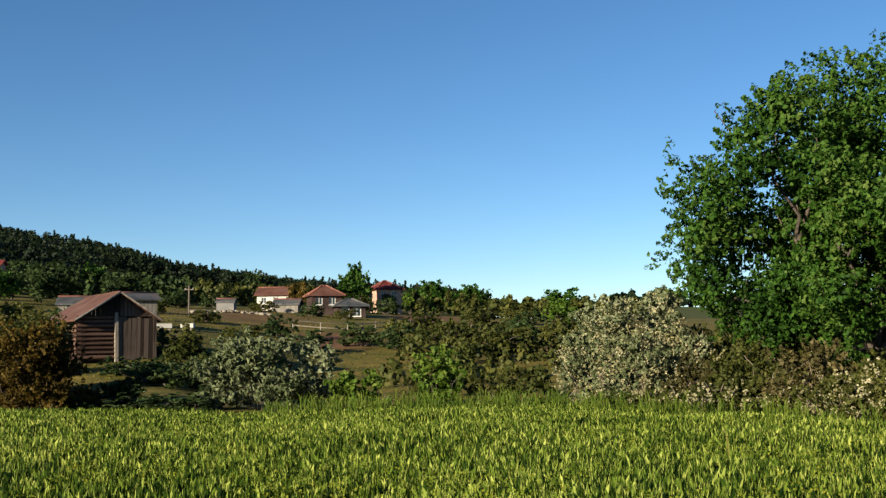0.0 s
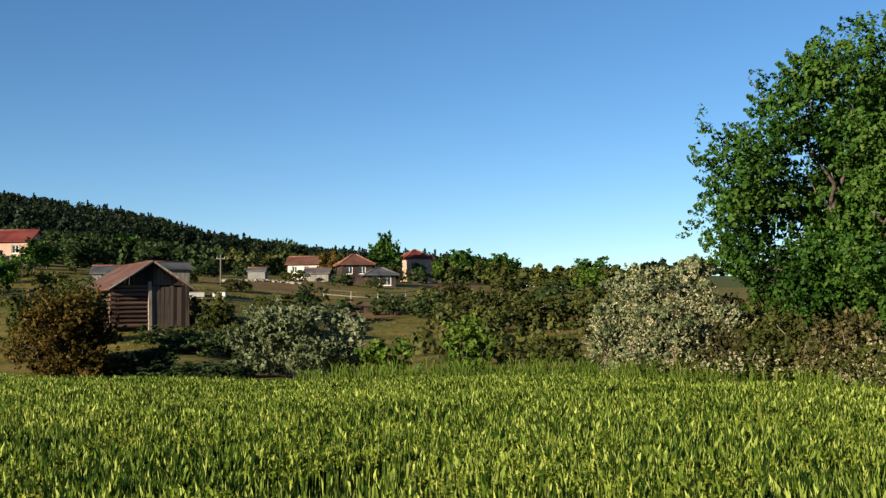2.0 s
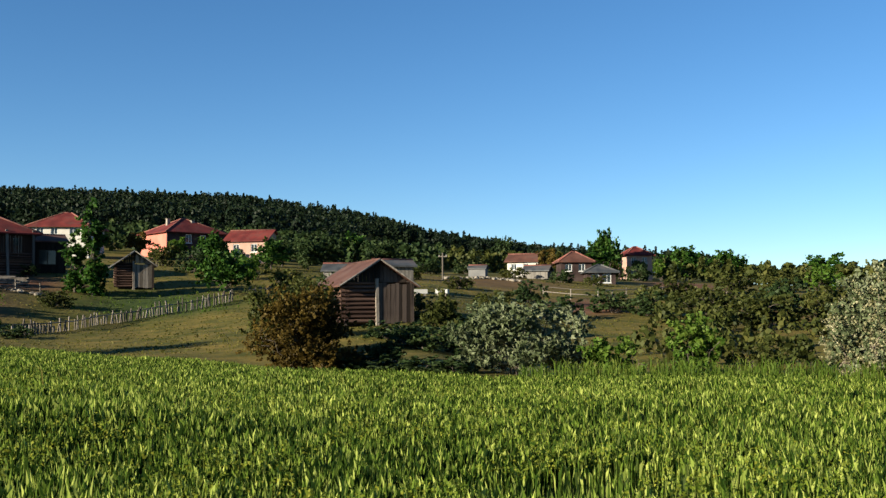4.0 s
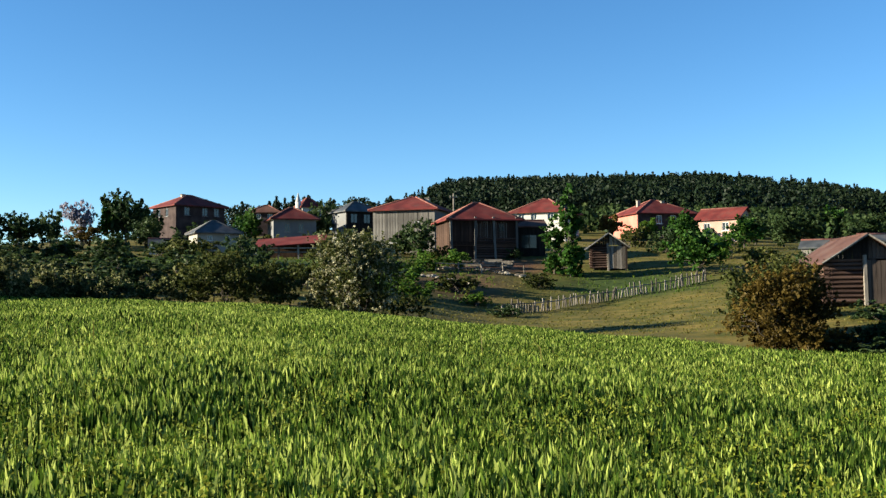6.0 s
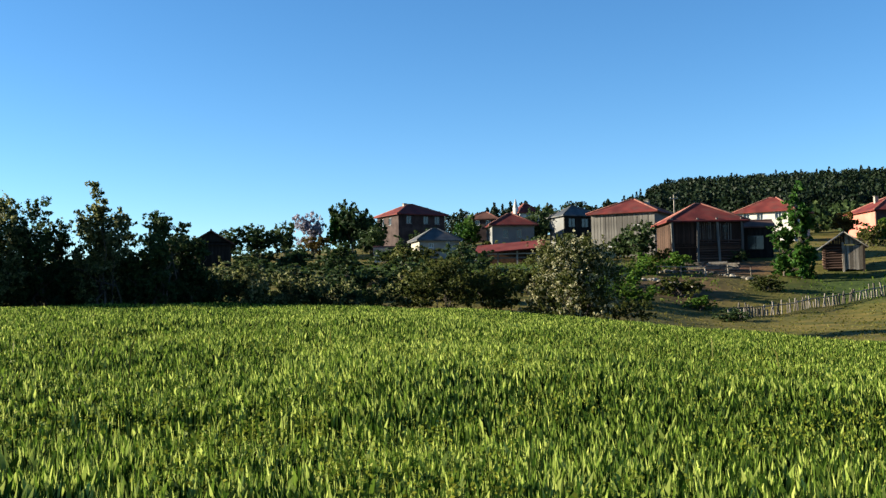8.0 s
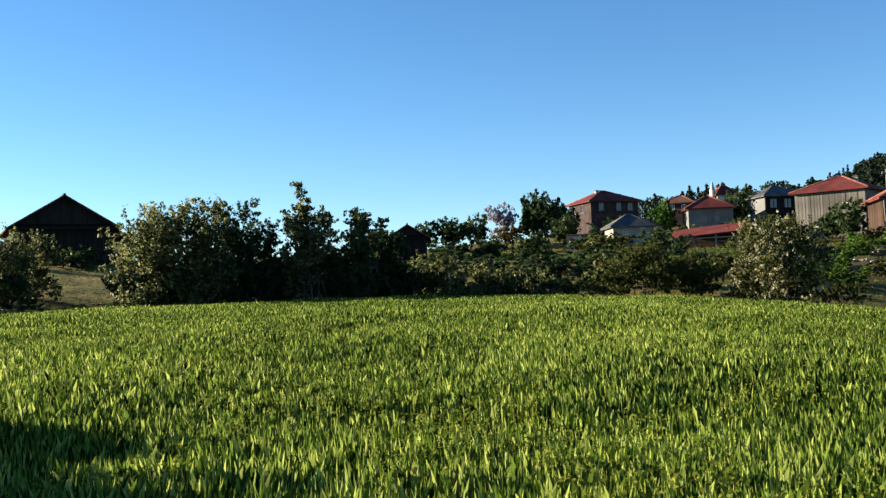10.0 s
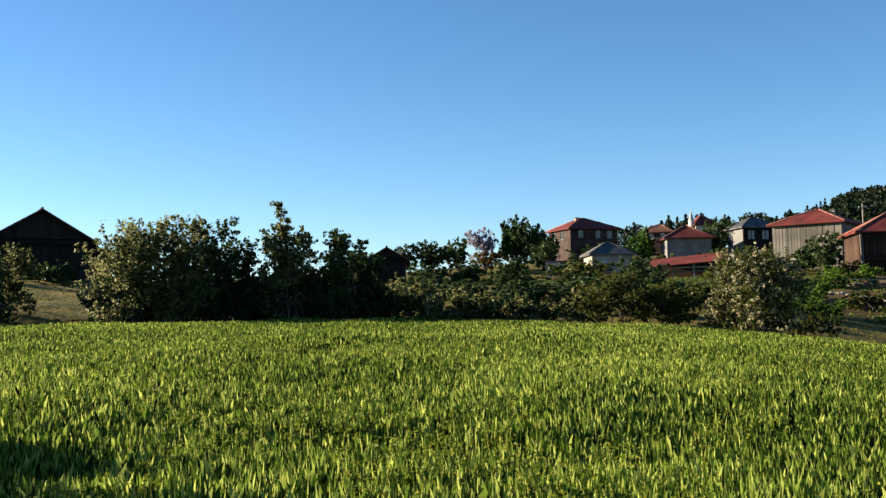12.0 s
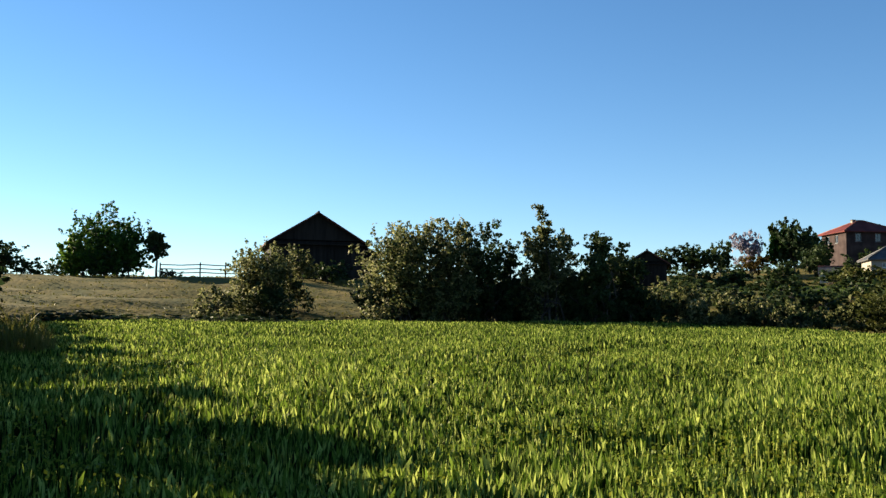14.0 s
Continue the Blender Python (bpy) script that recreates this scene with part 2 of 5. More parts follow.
EDGES = np.array(EDGE, float)
AZ = np.arange(-60, 300.01, 0.5)
RR = np.concatenate([[0.0], np.arange(1.5, 56, 1.5), 56 * 1.036 ** np.arange(0, 125)])
RR = RR[RR < 4400]
edge_r = np.interp(AZ, EDGES[:, 0], EDGES[:, 1])
edge_z = np.interp(AZ, EDGES[:, 0], EDGES[:, 2])
cols = np.stack([np.interp(AZ, LAND[:, 0], LAND[:, k + 1]) for k in range(len(RANGES))], 1)
ZZ = np.stack([np.interp(RR, [0, er, *RANGES], [0, ez, *c]) for er, ez, c in zip(edge_r, edge_z, cols)])
for k in range(4):
    body = ZZ[:, 1:-1]
    ZZ[:, 1:-1] = 0.5 * body + 0.25 * (ZZ[:, 2:] + ZZ[:, :-2])
for k in range(10):
    roll = 0.25 * (np.roll(ZZ[:-1], 1, 0) + np.roll(ZZ[:-1], -1, 0)) + 0.5 * ZZ[:-1]
    ZZ = np.vstack([roll, roll[:1]])
ZZ[:, 0] = 0.0


def wiggle(x, y):
    """Small swells of the ground."""
    return 0.07 * np.sin(x * 0.31 + 1.3 * np.sin(y * 0.17)) * np.sin(y * 0.27 + 0.8) + 0.03 * np.sin(x * 0.9 + y * 0.7)


def height(x, y):
    x, y = np.asarray(x, float), np.asarray(y, float)
    az = (np.degrees(np.arctan2(-x, y)) + 60) % 360
    r = np.hypot(x, y)
    i = np.clip((az / 0.5).astype(int), 0, len(AZ) - 2)
    j = np.clip(np.searchsorted(RR, r) - 1, 0, len(RR) - 2)
    u, v = az / 0.5 - i, np.clip((r - RR[j]) / (RR[j + 1] - RR[j]), 0, 1)
    z = (ZZ[i, j] * (1 - u) + ZZ[i + 1, j] * u) * (1 - v) + (ZZ[i, j + 1] * (1 - u) + ZZ[i + 1, j + 1] * u) * v
    a = az - 60                     # worn steps across the dry pasture
    m = np.clip((a - 76) / 5, 0, 1) * np.clip((108 - a) / 5, 0, 1) * np.clip((r - 52) / 6, 0, 1) * np.clip((94 - r) / 6, 0, 1)
    z = z + m * 0.36 * np.sin(r * 0.8 + 1.2 * np.sin(a * 0.35))
    return z + wiggle(x, y) * np.clip(r / 10, 0.2, 1)


def at(az, r, up=0.0):
    """The place on the ground that far away in that direction."""
    x, y = -r * math.sin(radians(az)), r * math.cos(radians(az))
    return Vector((x, y, float(height(x, y)) + up))


# ---------------------------------------------------------------- building helpers
def thing(name, loc, rz=0, label="", category="", group="", kind=""):
    ob = new(name)
    ob.matrix_world = pose(*loc, 0, 0, rz)
    ob.empty_display_size = 0.3
    return tagged(ob, label, category, group, kind)


def part(name, bm, mat, parent, label="", smooth=False):
    """Links a bmesh, or a mesh, as one object under a thing or a part."""
    if isinstance(bm, bmesh.types.BMesh):
        me = bpy.data.meshes.new(name)
        bm.to_mesh(me)
        bm.free()
    else:
        me = bm
    if smooth:
        me.polygons.foreach_set("use_smooth", [True] * len(me.polygons))
    if mat and not me.materials:
        me.materials.append(mat)
    ob = new(name, me)
    ob.parent = parent
    return tagged(ob, label)


def box(bm, x0, y0, z0, x1, y1, z1, m=None):
    vs = [bm.verts.new(v) for v in ((x0, y0, z0), (x1, y0, z0), (x1, y1, z0), (x0, y1, z0), (x0, y0, z1), (x1, y0, z1), (x1, y1, z1), (x0, y1, z1))]
    for f in ((0, 3, 2, 1), (4, 5, 6, 7), (0, 1, 5, 4), (1, 2, 6, 5), (2, 3, 7, 6), (3, 0, 4, 7)):
        bm.faces.new([vs[k] for k in f])
    if m is not None:
        bmesh.ops.transform(bm, matrix=m, verts=vs)
    return vs


def boxes(*items):
    bm = bmesh.new()
    for it in items:
        box(bm, *it)
    return bm


def tubes(paths, sides=6):
    """Tapered tubes, each a list of (x, y, z, radius), as one mesh."""
    vs, fs = [], []
    for p in paths:
        p = np.array(p, float)
        base = len(vs)
        for k in range(len(p)):
            d = p[min(k + 1, len(p) - 1), :3] - p[max(k - 1, 0), :3]
            d /= np.linalg.norm(d) + 1e-9
            a = np.cross(d, (0.31, 0.95, 0.1))
            a /= np.linalg.norm(a) + 1e-9
            b = np.cross(d, a)
            for s in range(sides):
                w = 2 * math.pi * s / sides
                vs.append(p[k, :3] + p[k, 3] * (a * math.cos(w) + b * math.sin(w)))
        for k in range(len(p) - 1):
            for s in range(sides):
                i, j = base + k * sides + s, base + k * sides + (s + 1) % sides
                fs.append((i, j, j + sides, i + sides))
        fs.append(tuple(range(base + (len(p) - 1) * sides, base + len(p) * sides)))
    me = bpy.data.meshes.new("tube")
    me.from_pydata([tuple(v) for v in vs], [], fs)
    me.polygons.foreach_set("use_smooth", [True] * len(me.polygons))
    return me


def quads_mesh(name, verts, per=4):
    """A mesh of loose faces with that many corners each."""
    n = len(verts) // per
    me = bpy.data.meshes.new(name)
    me.vertices.add(n * per)
    me.vertices.foreach_set("co", np.ascontiguousarray(verts, dtype=np.float32).ravel())
    me.loops.add(n * per)
    me.loops.foreach_set("vertex_index", np.arange(n * per, dtype=np.int32))
    me.polygons.add(n)
    me.polygons.foreach_set("loop_start", np.arange(0, n * per, per, dtype=np.int32))
    me.polygons.foreach_set("loop_total", np.full(n, per, dtype=np.int32))
    me.update(calc_edges=True)
    return me


def leaves(name, pts, out, size, long=1.6, turn=0.9):
    """Bent leaves at the points, their faces turned partly outward."""
    n = len(pts)
    nrm = out + turn * rng.normal(size=(n, 3))
    nrm /= np.linalg.norm(nrm, axis=1)[:, None] + 1e-9
    a = np.cross(nrm, rng.normal(size=(n, 3)))
    a /= np.linalg.norm(a, axis=1)[:, None] + 1e-9
    b = np.cross(nrm, a)
    s = size * rng.uniform(0.6, 1.35, n)[:, None]
    v = np.stack([pts - a * s * long * 0.5, pts + b * s * 0.5 + nrm * s * 0.12, pts + a * s * long * 0.5 - nrm * s * 0.15,
                  pts - b * s * 0.5 + nrm * s * 0.12], 1).reshape(-1, 3)
    return quads_mesh(name, v)


def in_lobes(lobes, n, shell=0.5, rough=0.27, spray=0.0, per=22, core=0.32):
    """Points of leaves on sprays that grow out of a crown's lobes (x, y, z, radius, flattening), with the way outward.
    A few leaves fill the lobes themselves; spray is the length of a shoot, per the leaves on it."""
    lobes = np.array(lobes, float)
    w = lobes[:, 3] ** 2
    fill = int(n * core)

    def shells(m, lo, hi):
        pick = rng.choice(len(lobes), m, p=w / w.sum())
        d = rng.normal(size=(m, 3))
        d /= np.linalg.norm(d, axis=1)[:, None]
        off = d * (lobes[pick, 3] * (lo + (hi - lo) * rng.random(m) ** 0.6) * (1 + rough * 0.5 * rng.normal(size=m)))[:, None]
        off[:, 2] *= lobes[pick, 4]
        return lobes[pick, :3] + off, d, lobes[pick, 3]

    inner, inner_out, q = shells(fill, 0.1, 0.85)
    count = max((n - fill) // per, 1)
    root, d, size = shells(count, shell, 0.95)
    way = d + np.array((0, 0, 0.4)) + 0.35 * rng.normal(size=d.shape)
    way /= np.linalg.norm(way, axis=1)[:, None]
    reach = (spray or 1) * (0.5 if spray else 0.42 * size) * rng.uniform(0.7, 1.5, count) * (1 + rough * np.abs(rng.normal(size=count)))
    t = rng.random((count, per)) ** 0.8
    side = rng.normal(size=(count, per, 3))
    side -= (side * way[:, None, :]).sum(2)[:, :, None] * way[:, None, :]
    side /= np.linalg.norm(side, axis=2)[:, :, None] + 1e-9
    thick = (reach[:, None] * (0.34 - 0.24 * t) * np.sqrt(rng.random((count, per))))[:, :, None]
    pts = root[:, None, :] + way[:, None, :] * (reach[:, None] * t)[:, :, None] + side * thick
    out = side * 0.8 + way[:, None, :] * 0.5 + d[:, None, :] * 0.5
    return np.vstack([inner, pts.reshape(-1, 3)]), np.vstack([inner_out, out.reshape(-1, 3)])


def lumpy(w, h, low, n, size=0.33, power=0.5, flat=0.85, lean=(0, 0)):
    """Lobes that fill an uneven crown w wide, from low to h high."""
    out = []
    cz, rz, rx = (low + h) / 2, (h - low) / 2, 0.58 * w
    for k in range(n):
        d = rng.normal(size=3)
        d /= np.linalg.norm(d)
        q = rng.random() ** power
        s = size * min(rx, rz) * rng.uniform(0.6, 1.35)
        x, y, z = d[0] * q * max(rx - s * 0.7, 0.05), d[1] * q * max(rx - s * 0.7, 0.05), cz + d[2] * q * max(rz - s * 0.7, 0.05)
        t = (z - low) / (h - low)
        out.append((x + lean[0] * t, y + lean[1] * t, z, s, flat))
    for k in range(n // 3 if low <= 0.1 else 0):         # skirts that hang to the ground
        a, q, s = rng.uniform(0, 2 * math.pi), rng.uniform(0.35, 0.85) * rx, size * min(rx, rz) * rng.uniform(0.7, 1.2)
        out.append((q * math.cos(a), q * math.sin(a), s * 0.5 + rng.uniform(0, 0.25) * h, s, flat))
    return out


def limbs(lobes, foot, fork, thick, count, stems=1):
    """Boughs that reach from a trunk, or from several stems, into the lobes."""
    paths, picks = [], rng.permutation(len(lobes))[:count]
    if stems == 1:
        top = np.array((foot[0] + rng.normal() * 0.1, foot[1] + rng.normal() * 0.1, fork))
        paths.append([(*foot, thick), (foot[0] + 0.04, foot[1], fork * 0.5, thick * 0.8), (*top, thick * 0.65)])
    for k in picks:
        c = np.array(lobes[k][:3])
        start = top if stems == 1 else np.array((foot[0] + rng.normal() * 0.35, foot[1] + rng.normal() * 0.35, foot[2]))
        pts, seg = [], 5
        for s in range(seg + 1):
            t = s / seg
            p = start * (1 - t) + c * t + np.array((0, 0, 0.12 * np.linalg.norm(c - start) * math.sin(math.pi * t)))
            p += rng.normal(size=3) * 0.06 * np.linalg.norm(c - start) * (0 < s)
            pts.append((*p, max(thick * 0.45 * (1 - 0.85 * t), 0.012)))
        paths.append(pts)
        for q in range(3):
            k2 = rng.integers(2, seg)
            d = rng.normal(size=3)
            d[2] = abs(d[2])
            d *= lobes[k][3] * 0.9 / np.linalg.norm(d)
            p = np.array(pts[k2][:3])
            paths.append([(*p, pts[k2][3] * 0.6), (*(p + d * 0.5 + rng.normal(size=3) * 0.08), pts[k2][3] * 0.4), (*(p + d), 0.008)])
    return paths


def plant(name, loc, lobes, n, size, leaf, label, category, bark=BARK, thick=0.12, fork=1.0, count=8, stems=1, rz=0, blossom=None,
          spikes=0, shell=0.5, low_sides=5, turn=0.9, long=1.6, rough=0.27, spray=0.0):
    """A tree or a bush: stems and a crown of leaves, with blossom if it has any."""
    ob = thing(name, loc, rz, label, category)
    part("trunk", tubes(limbs(lobes, (0, 0, -0.25), fork, thick, count, stems), low_sides), bark, ob)
    pts, out = in_lobes(lobes, n, shell, rough, spray)
    if spikes:
        tops = sorted(lobes, key=lambda q: -q[2] - q[3] * q[4])[:max(len(lobes) // 3, 4)]
        extra, eo = [], []
        for k in range(spikes):
            b = tops[rng.integers(len(tops))]
            x, y = b[0] + rng.normal() * b[3] * 0.6, b[1] + rng.normal() * b[3] * 0.6
            ln = b[3] * rng.uniform(0.4, 0.9)
            for s in range(14):
                extra.append((x + rng.normal() * size * 0.6, y + rng.normal() * size * 0.6, b[2] + b[3] * b[4] * 0.75 + ln * rng.random()))
                eo.append(rng.normal(size=3))
        pts, out = np.vstack([pts, extra]), np.vstack([out, eo])
    keep = pts[:, 2] > 0.02
    part("crown", leaves("crown", pts[keep], out[keep], size, long, turn), leaf, ob)
    if blossom:
        mat, m, s = blossom
        pts, out = in_lobes(lobes, m, 0.85, rough, spray, 12, 0.0)
        keep = pts[:, 2] > 0.05
        part("blossom", leaves("blossom", pts[keep], out[keep], s, 1.0), mat, ob)
    return ob

# ---------------------------------------------------------------- ground
def soft(v, lo, hi):
    return np.clip((v - lo) / (hi - lo), 0, 1)


def spot(az, r, a0, r0, wa, wr):
    """1 inside a blurred oval patch of the land."""
    return np.clip(1.6 - np.hypot((az - a0) / wa, (r - r0) / wr) * 1.2, 0, 1)


def cover(az, r):
    """How much lush grass and bare soil the land has there."""
    lush = np.maximum.reduce([spot(az, r, 29.5, 96, 5, 9), spot(az, r, 41, 92, 4, 12), spot(az, r, 50, 100, 12, 14),
                              0.6 * spot(az, r, 8, 200, 14, 40), 0.7 * soft(r, 240, 300)])
    soil = np.maximum.reduce([spot(az, r, 0.8, 150, 2.2, 14), spot(az, r, 37.2, 105, 3.2, 7), 0.7 * spot(az, r, 39.5, 90, 3.0, 9), spot(az, r, 6.0, 97, 2.4, 9),
                              0.6 * spot(az, r, 11, 122, 4, 14), 0.5 * spot(az, r, -4, 100, 3, 20)])
    return lush, soil


def build_ground():
    nr, na = len(RR) - 1, len(AZ) - 1
    A, Rm = np.meshgrid(AZ[:-1], RR[1:], indexing="ij")
    x, y = -Rm * np.sin(np.radians(A)), Rm * np.cos(np.radians(A))
    z = height(x, y)
    co = np.vstack([[[0, 0, 0]], np.stack([x, y, z], -1).reshape(-1, 3)])
    i, j = np.meshgrid(np.arange(na), np.arange(nr - 1), indexing="ij")
    i2 = (i + 1) % na
    q = np.stack([1 + i * nr + j, 1 + i * nr + j + 1, 1 + i2 * nr + j + 1, 1 + i2 * nr + j], -1).reshape(-1, 4)[:, ::-1]
    fan = [(0, 1 + k * nr, 1 + ((k + 1) % na) * nr)[::-1] for k in range(na)]
    me = bpy.data.meshes.new("ground")
    me.from_pydata(co.tolist(), [], q.tolist() + fan)
    me.polygons.foreach_set("use_smooth", [True] * len(me.polygons))
    az, r = A.ravel(), Rm.ravel()
    er = np.interp(az, EDGES[:, 0], EDGES[:, 1])
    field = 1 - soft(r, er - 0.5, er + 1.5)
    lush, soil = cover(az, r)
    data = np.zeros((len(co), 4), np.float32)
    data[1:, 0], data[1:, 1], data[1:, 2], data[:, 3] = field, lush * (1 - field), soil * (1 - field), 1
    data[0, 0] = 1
    at_ = me.color_attributes.new("cover", "FLOAT_COLOR", "POINT")
    at_.data.foreach_set("color", data.ravel())
    m = bpy.data.materials.new("land")
    m.use_nodes = True
    n, ln = m.node_tree.nodes, m.node_tree.links
    bsdf = n["Principled BSDF"]
    bsdf.inputs["Roughness"].default_value = 0.95
    bsdf.inputs["Specular IOR Level"].default_value = 0.1
    att = n.new("ShaderNodeAttribute")
    att.attribute_name = "cover"
    sep = n.new("ShaderNodeSeparateColor")
    ln.new(att.outputs["Color"], sep.inputs[0])
    tc = n.new("ShaderNodeTexCoord")

    def tone(a, b, scale, detail=6):
        t = n.new("ShaderNodeTexNoise")
        t.inputs["Scale"].default_value, t.inputs["Detail"].default_value = scale, detail
        t.inputs["Roughness"].default_value = 0.65
        ln.new(tc.outputs["Object"], t.inputs["Vector"])
        rp = n.new("ShaderNodeValToRGB")
        rp.color_ramp.elements[0].position, rp.color_ramp.elements[1].position = 0.36, 0.64
        rp.color_ramp.elements[0].color, rp.color_ramp.elements[1].color = (*a, 1), (*b, 1)
        ln.new(t.outputs["Fac"], rp.inputs["Fac"])
        return rp.outputs[0], t

    def over(low, high, fac):
        mx = n.new("ShaderNodeMix")
        mx.data_type = "RGBA"
        ln.new(fac, mx.inputs["Factor"])
        ln.new(low, mx.inputs["A"])
        ln.new(high, mx.inputs["B"])
        return mx.outputs["Result"]

    dry, t1 = tone((0.046, 0.052, 0.009), (0.14, 0.105, 0.026), 0.35)
    green, t2 = tone((0.02, 0.036, 0.008), (0.05, 0.07, 0.015), 0.5)
    earth, t3 = tone((0.075, 0.034, 0.02), (0.15, 0.075, 0.044), 0.6)
    # near-black soil: the shade between the crop's stems is put into its colour
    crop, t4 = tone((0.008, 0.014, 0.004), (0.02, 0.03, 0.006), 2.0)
    c = over(dry, green, sep.outputs[1])
    c = over(c, earth, sep.outputs[2])
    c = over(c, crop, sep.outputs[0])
    ln.new(c, bsdf.inputs["Base Color"])
    bp = n.new("ShaderNodeBump")
    bp.inputs["Strength"].default_value, bp.inputs["Distance"].default_value = 0.5, 0.12
    fine = n.new("ShaderNodeTexNoise")
    fine.inputs["Scale"].default_value, fine.inputs["Detail"].default_value = 3.0, 6
    ln.new(tc.outputs["Object"], fine.inputs["Vector"])
    ln.new(fine.outputs["Fac"], bp.inputs["Height"])
    ln.new(bp.outputs[0], bsdf.inputs["Normal"])
    me.materials.append(m)
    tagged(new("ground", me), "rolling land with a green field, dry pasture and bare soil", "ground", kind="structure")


build_ground()


# ---------------------------------------------------------------- houses
def panel(w, h, t, holes):
    """An upright wall along x, with openings (x0, z0, x1, z1) right through it."""
    bm = bmesh.new()
    xs = sorted({0, w, *[q for b in holes for q in (b[0], b[2])]})
    zs = sorted({0, h, *[q for b in holes for q in (b[1], b[3])]})
    for x0, x1 in zip(xs, xs[1:]):
        for z0, z1 in zip(zs, zs[1:]):
            if not any(b[0] <= (x0 + x1) / 2 <= b[2] and b[1] <= (z0 + z1) / 2 <= b[3] for b in holes):
                box(bm, x0, 0, z0, x1, t, z1)
    bmesh.ops.remove_doubles(bm, verts=bm.verts, dist=0.001)
    bm.verts.index_update()
    seen = {}
    for f in bm.faces:
        seen.setdefault(tuple(sorted(v.index for v in f.verts)), []).append(f)
    bmesh.ops.delete(bm, geom=[f for fs in seen.values() if len(fs) > 1 for f in fs], context="FACES_ONLY")
    return bm


def window(parent, x0, z0, x1, z1, paint=None):
    fr = part("window", boxes((x0, 0.06, z0, x0 + 0.08, 0.16, z1), (x1 - 0.08, 0.06, z0, x1, 0.16, z1), (x0, 0.06, z0, x1, 0.16, z0 + 0.08),
                              (x0, 0.06, z1 - 0.08, x1, 0.16, z1), ((x0 + x1) / 2 - 0.03, 0.06, z0, (x0 + x1) / 2 + 0.03, 0.16, z1)),
              paint or FRAME_PAINT, parent, "painted window in its opening")
    part("pane", boxes((x0 + 0.05, 0.1, z0 + 0.05, x1 - 0.05, 0.12, z1 - 0.05)), GLASS, fr)
    part("sill", boxes((x0 - 0.08, -0.08, z0 - 0.07, x1 + 0.08, 0.08, z0 - 0.002)), paint or FRAME_PAINT, fr)


def roof_mesh(L, W, rise, over, hip, thick=0.14):
    """A hipped or gabled roof round the origin, its eaves at z = 0, the ridge along x."""
    a, b = L / 2 + over, W / 2 + over
    k = max(a - b, 0.25) if hip else a
    low = -rise * over / (W / 2)
    bm = bmesh.new()
    lay = []
    for dz in (0, -thick):
        e = [bm.verts.new((sx * a, sy * b, low + dz)) for sx, sy in ((-1, -1), (1, -1), (1, 1), (-1, 1))]
        r = [bm.verts.new((s * k, 0, rise + dz)) for s in (-1, 1)]
        lay.append((e, r))
    for n, (e, r) in enumerate(lay):
        fs = [(e[0], e[1], r[1], r[0]), (e[2], e[3], r[0], r[1])]
        if hip:
            fs += [(e[1], e[2], r[1]), (e[3], e[0], r[0])]
        for f in fs:
            bm.faces.new(f if n == 0 else f[::-1])
    (e, r), (e2, r2) = lay
    rim = [(0, 1), (2, 3)] + ([(1, 2), (3, 0)] if hip else [])
    for i, j in rim:
        bm.faces.new((e[j], e[i], e2[i], e2[j]))
    if not hip:
        for p, q, c in ((1, 2, 1), (3, 0, 0)):
            bm.faces.new((e[p], r[c], r2[c], e2[p]))
            bm.faces.new((r[c], e[q], e2[q], r2[c]))
    caps = [((-k, 0, rise), (k, 0, rise))]
    if hip:
        caps += [((s * k, 0, rise), (s * a, t * b, low)) for s in (-1, 1) for t in (-1, 1)]
    return bm, caps, low


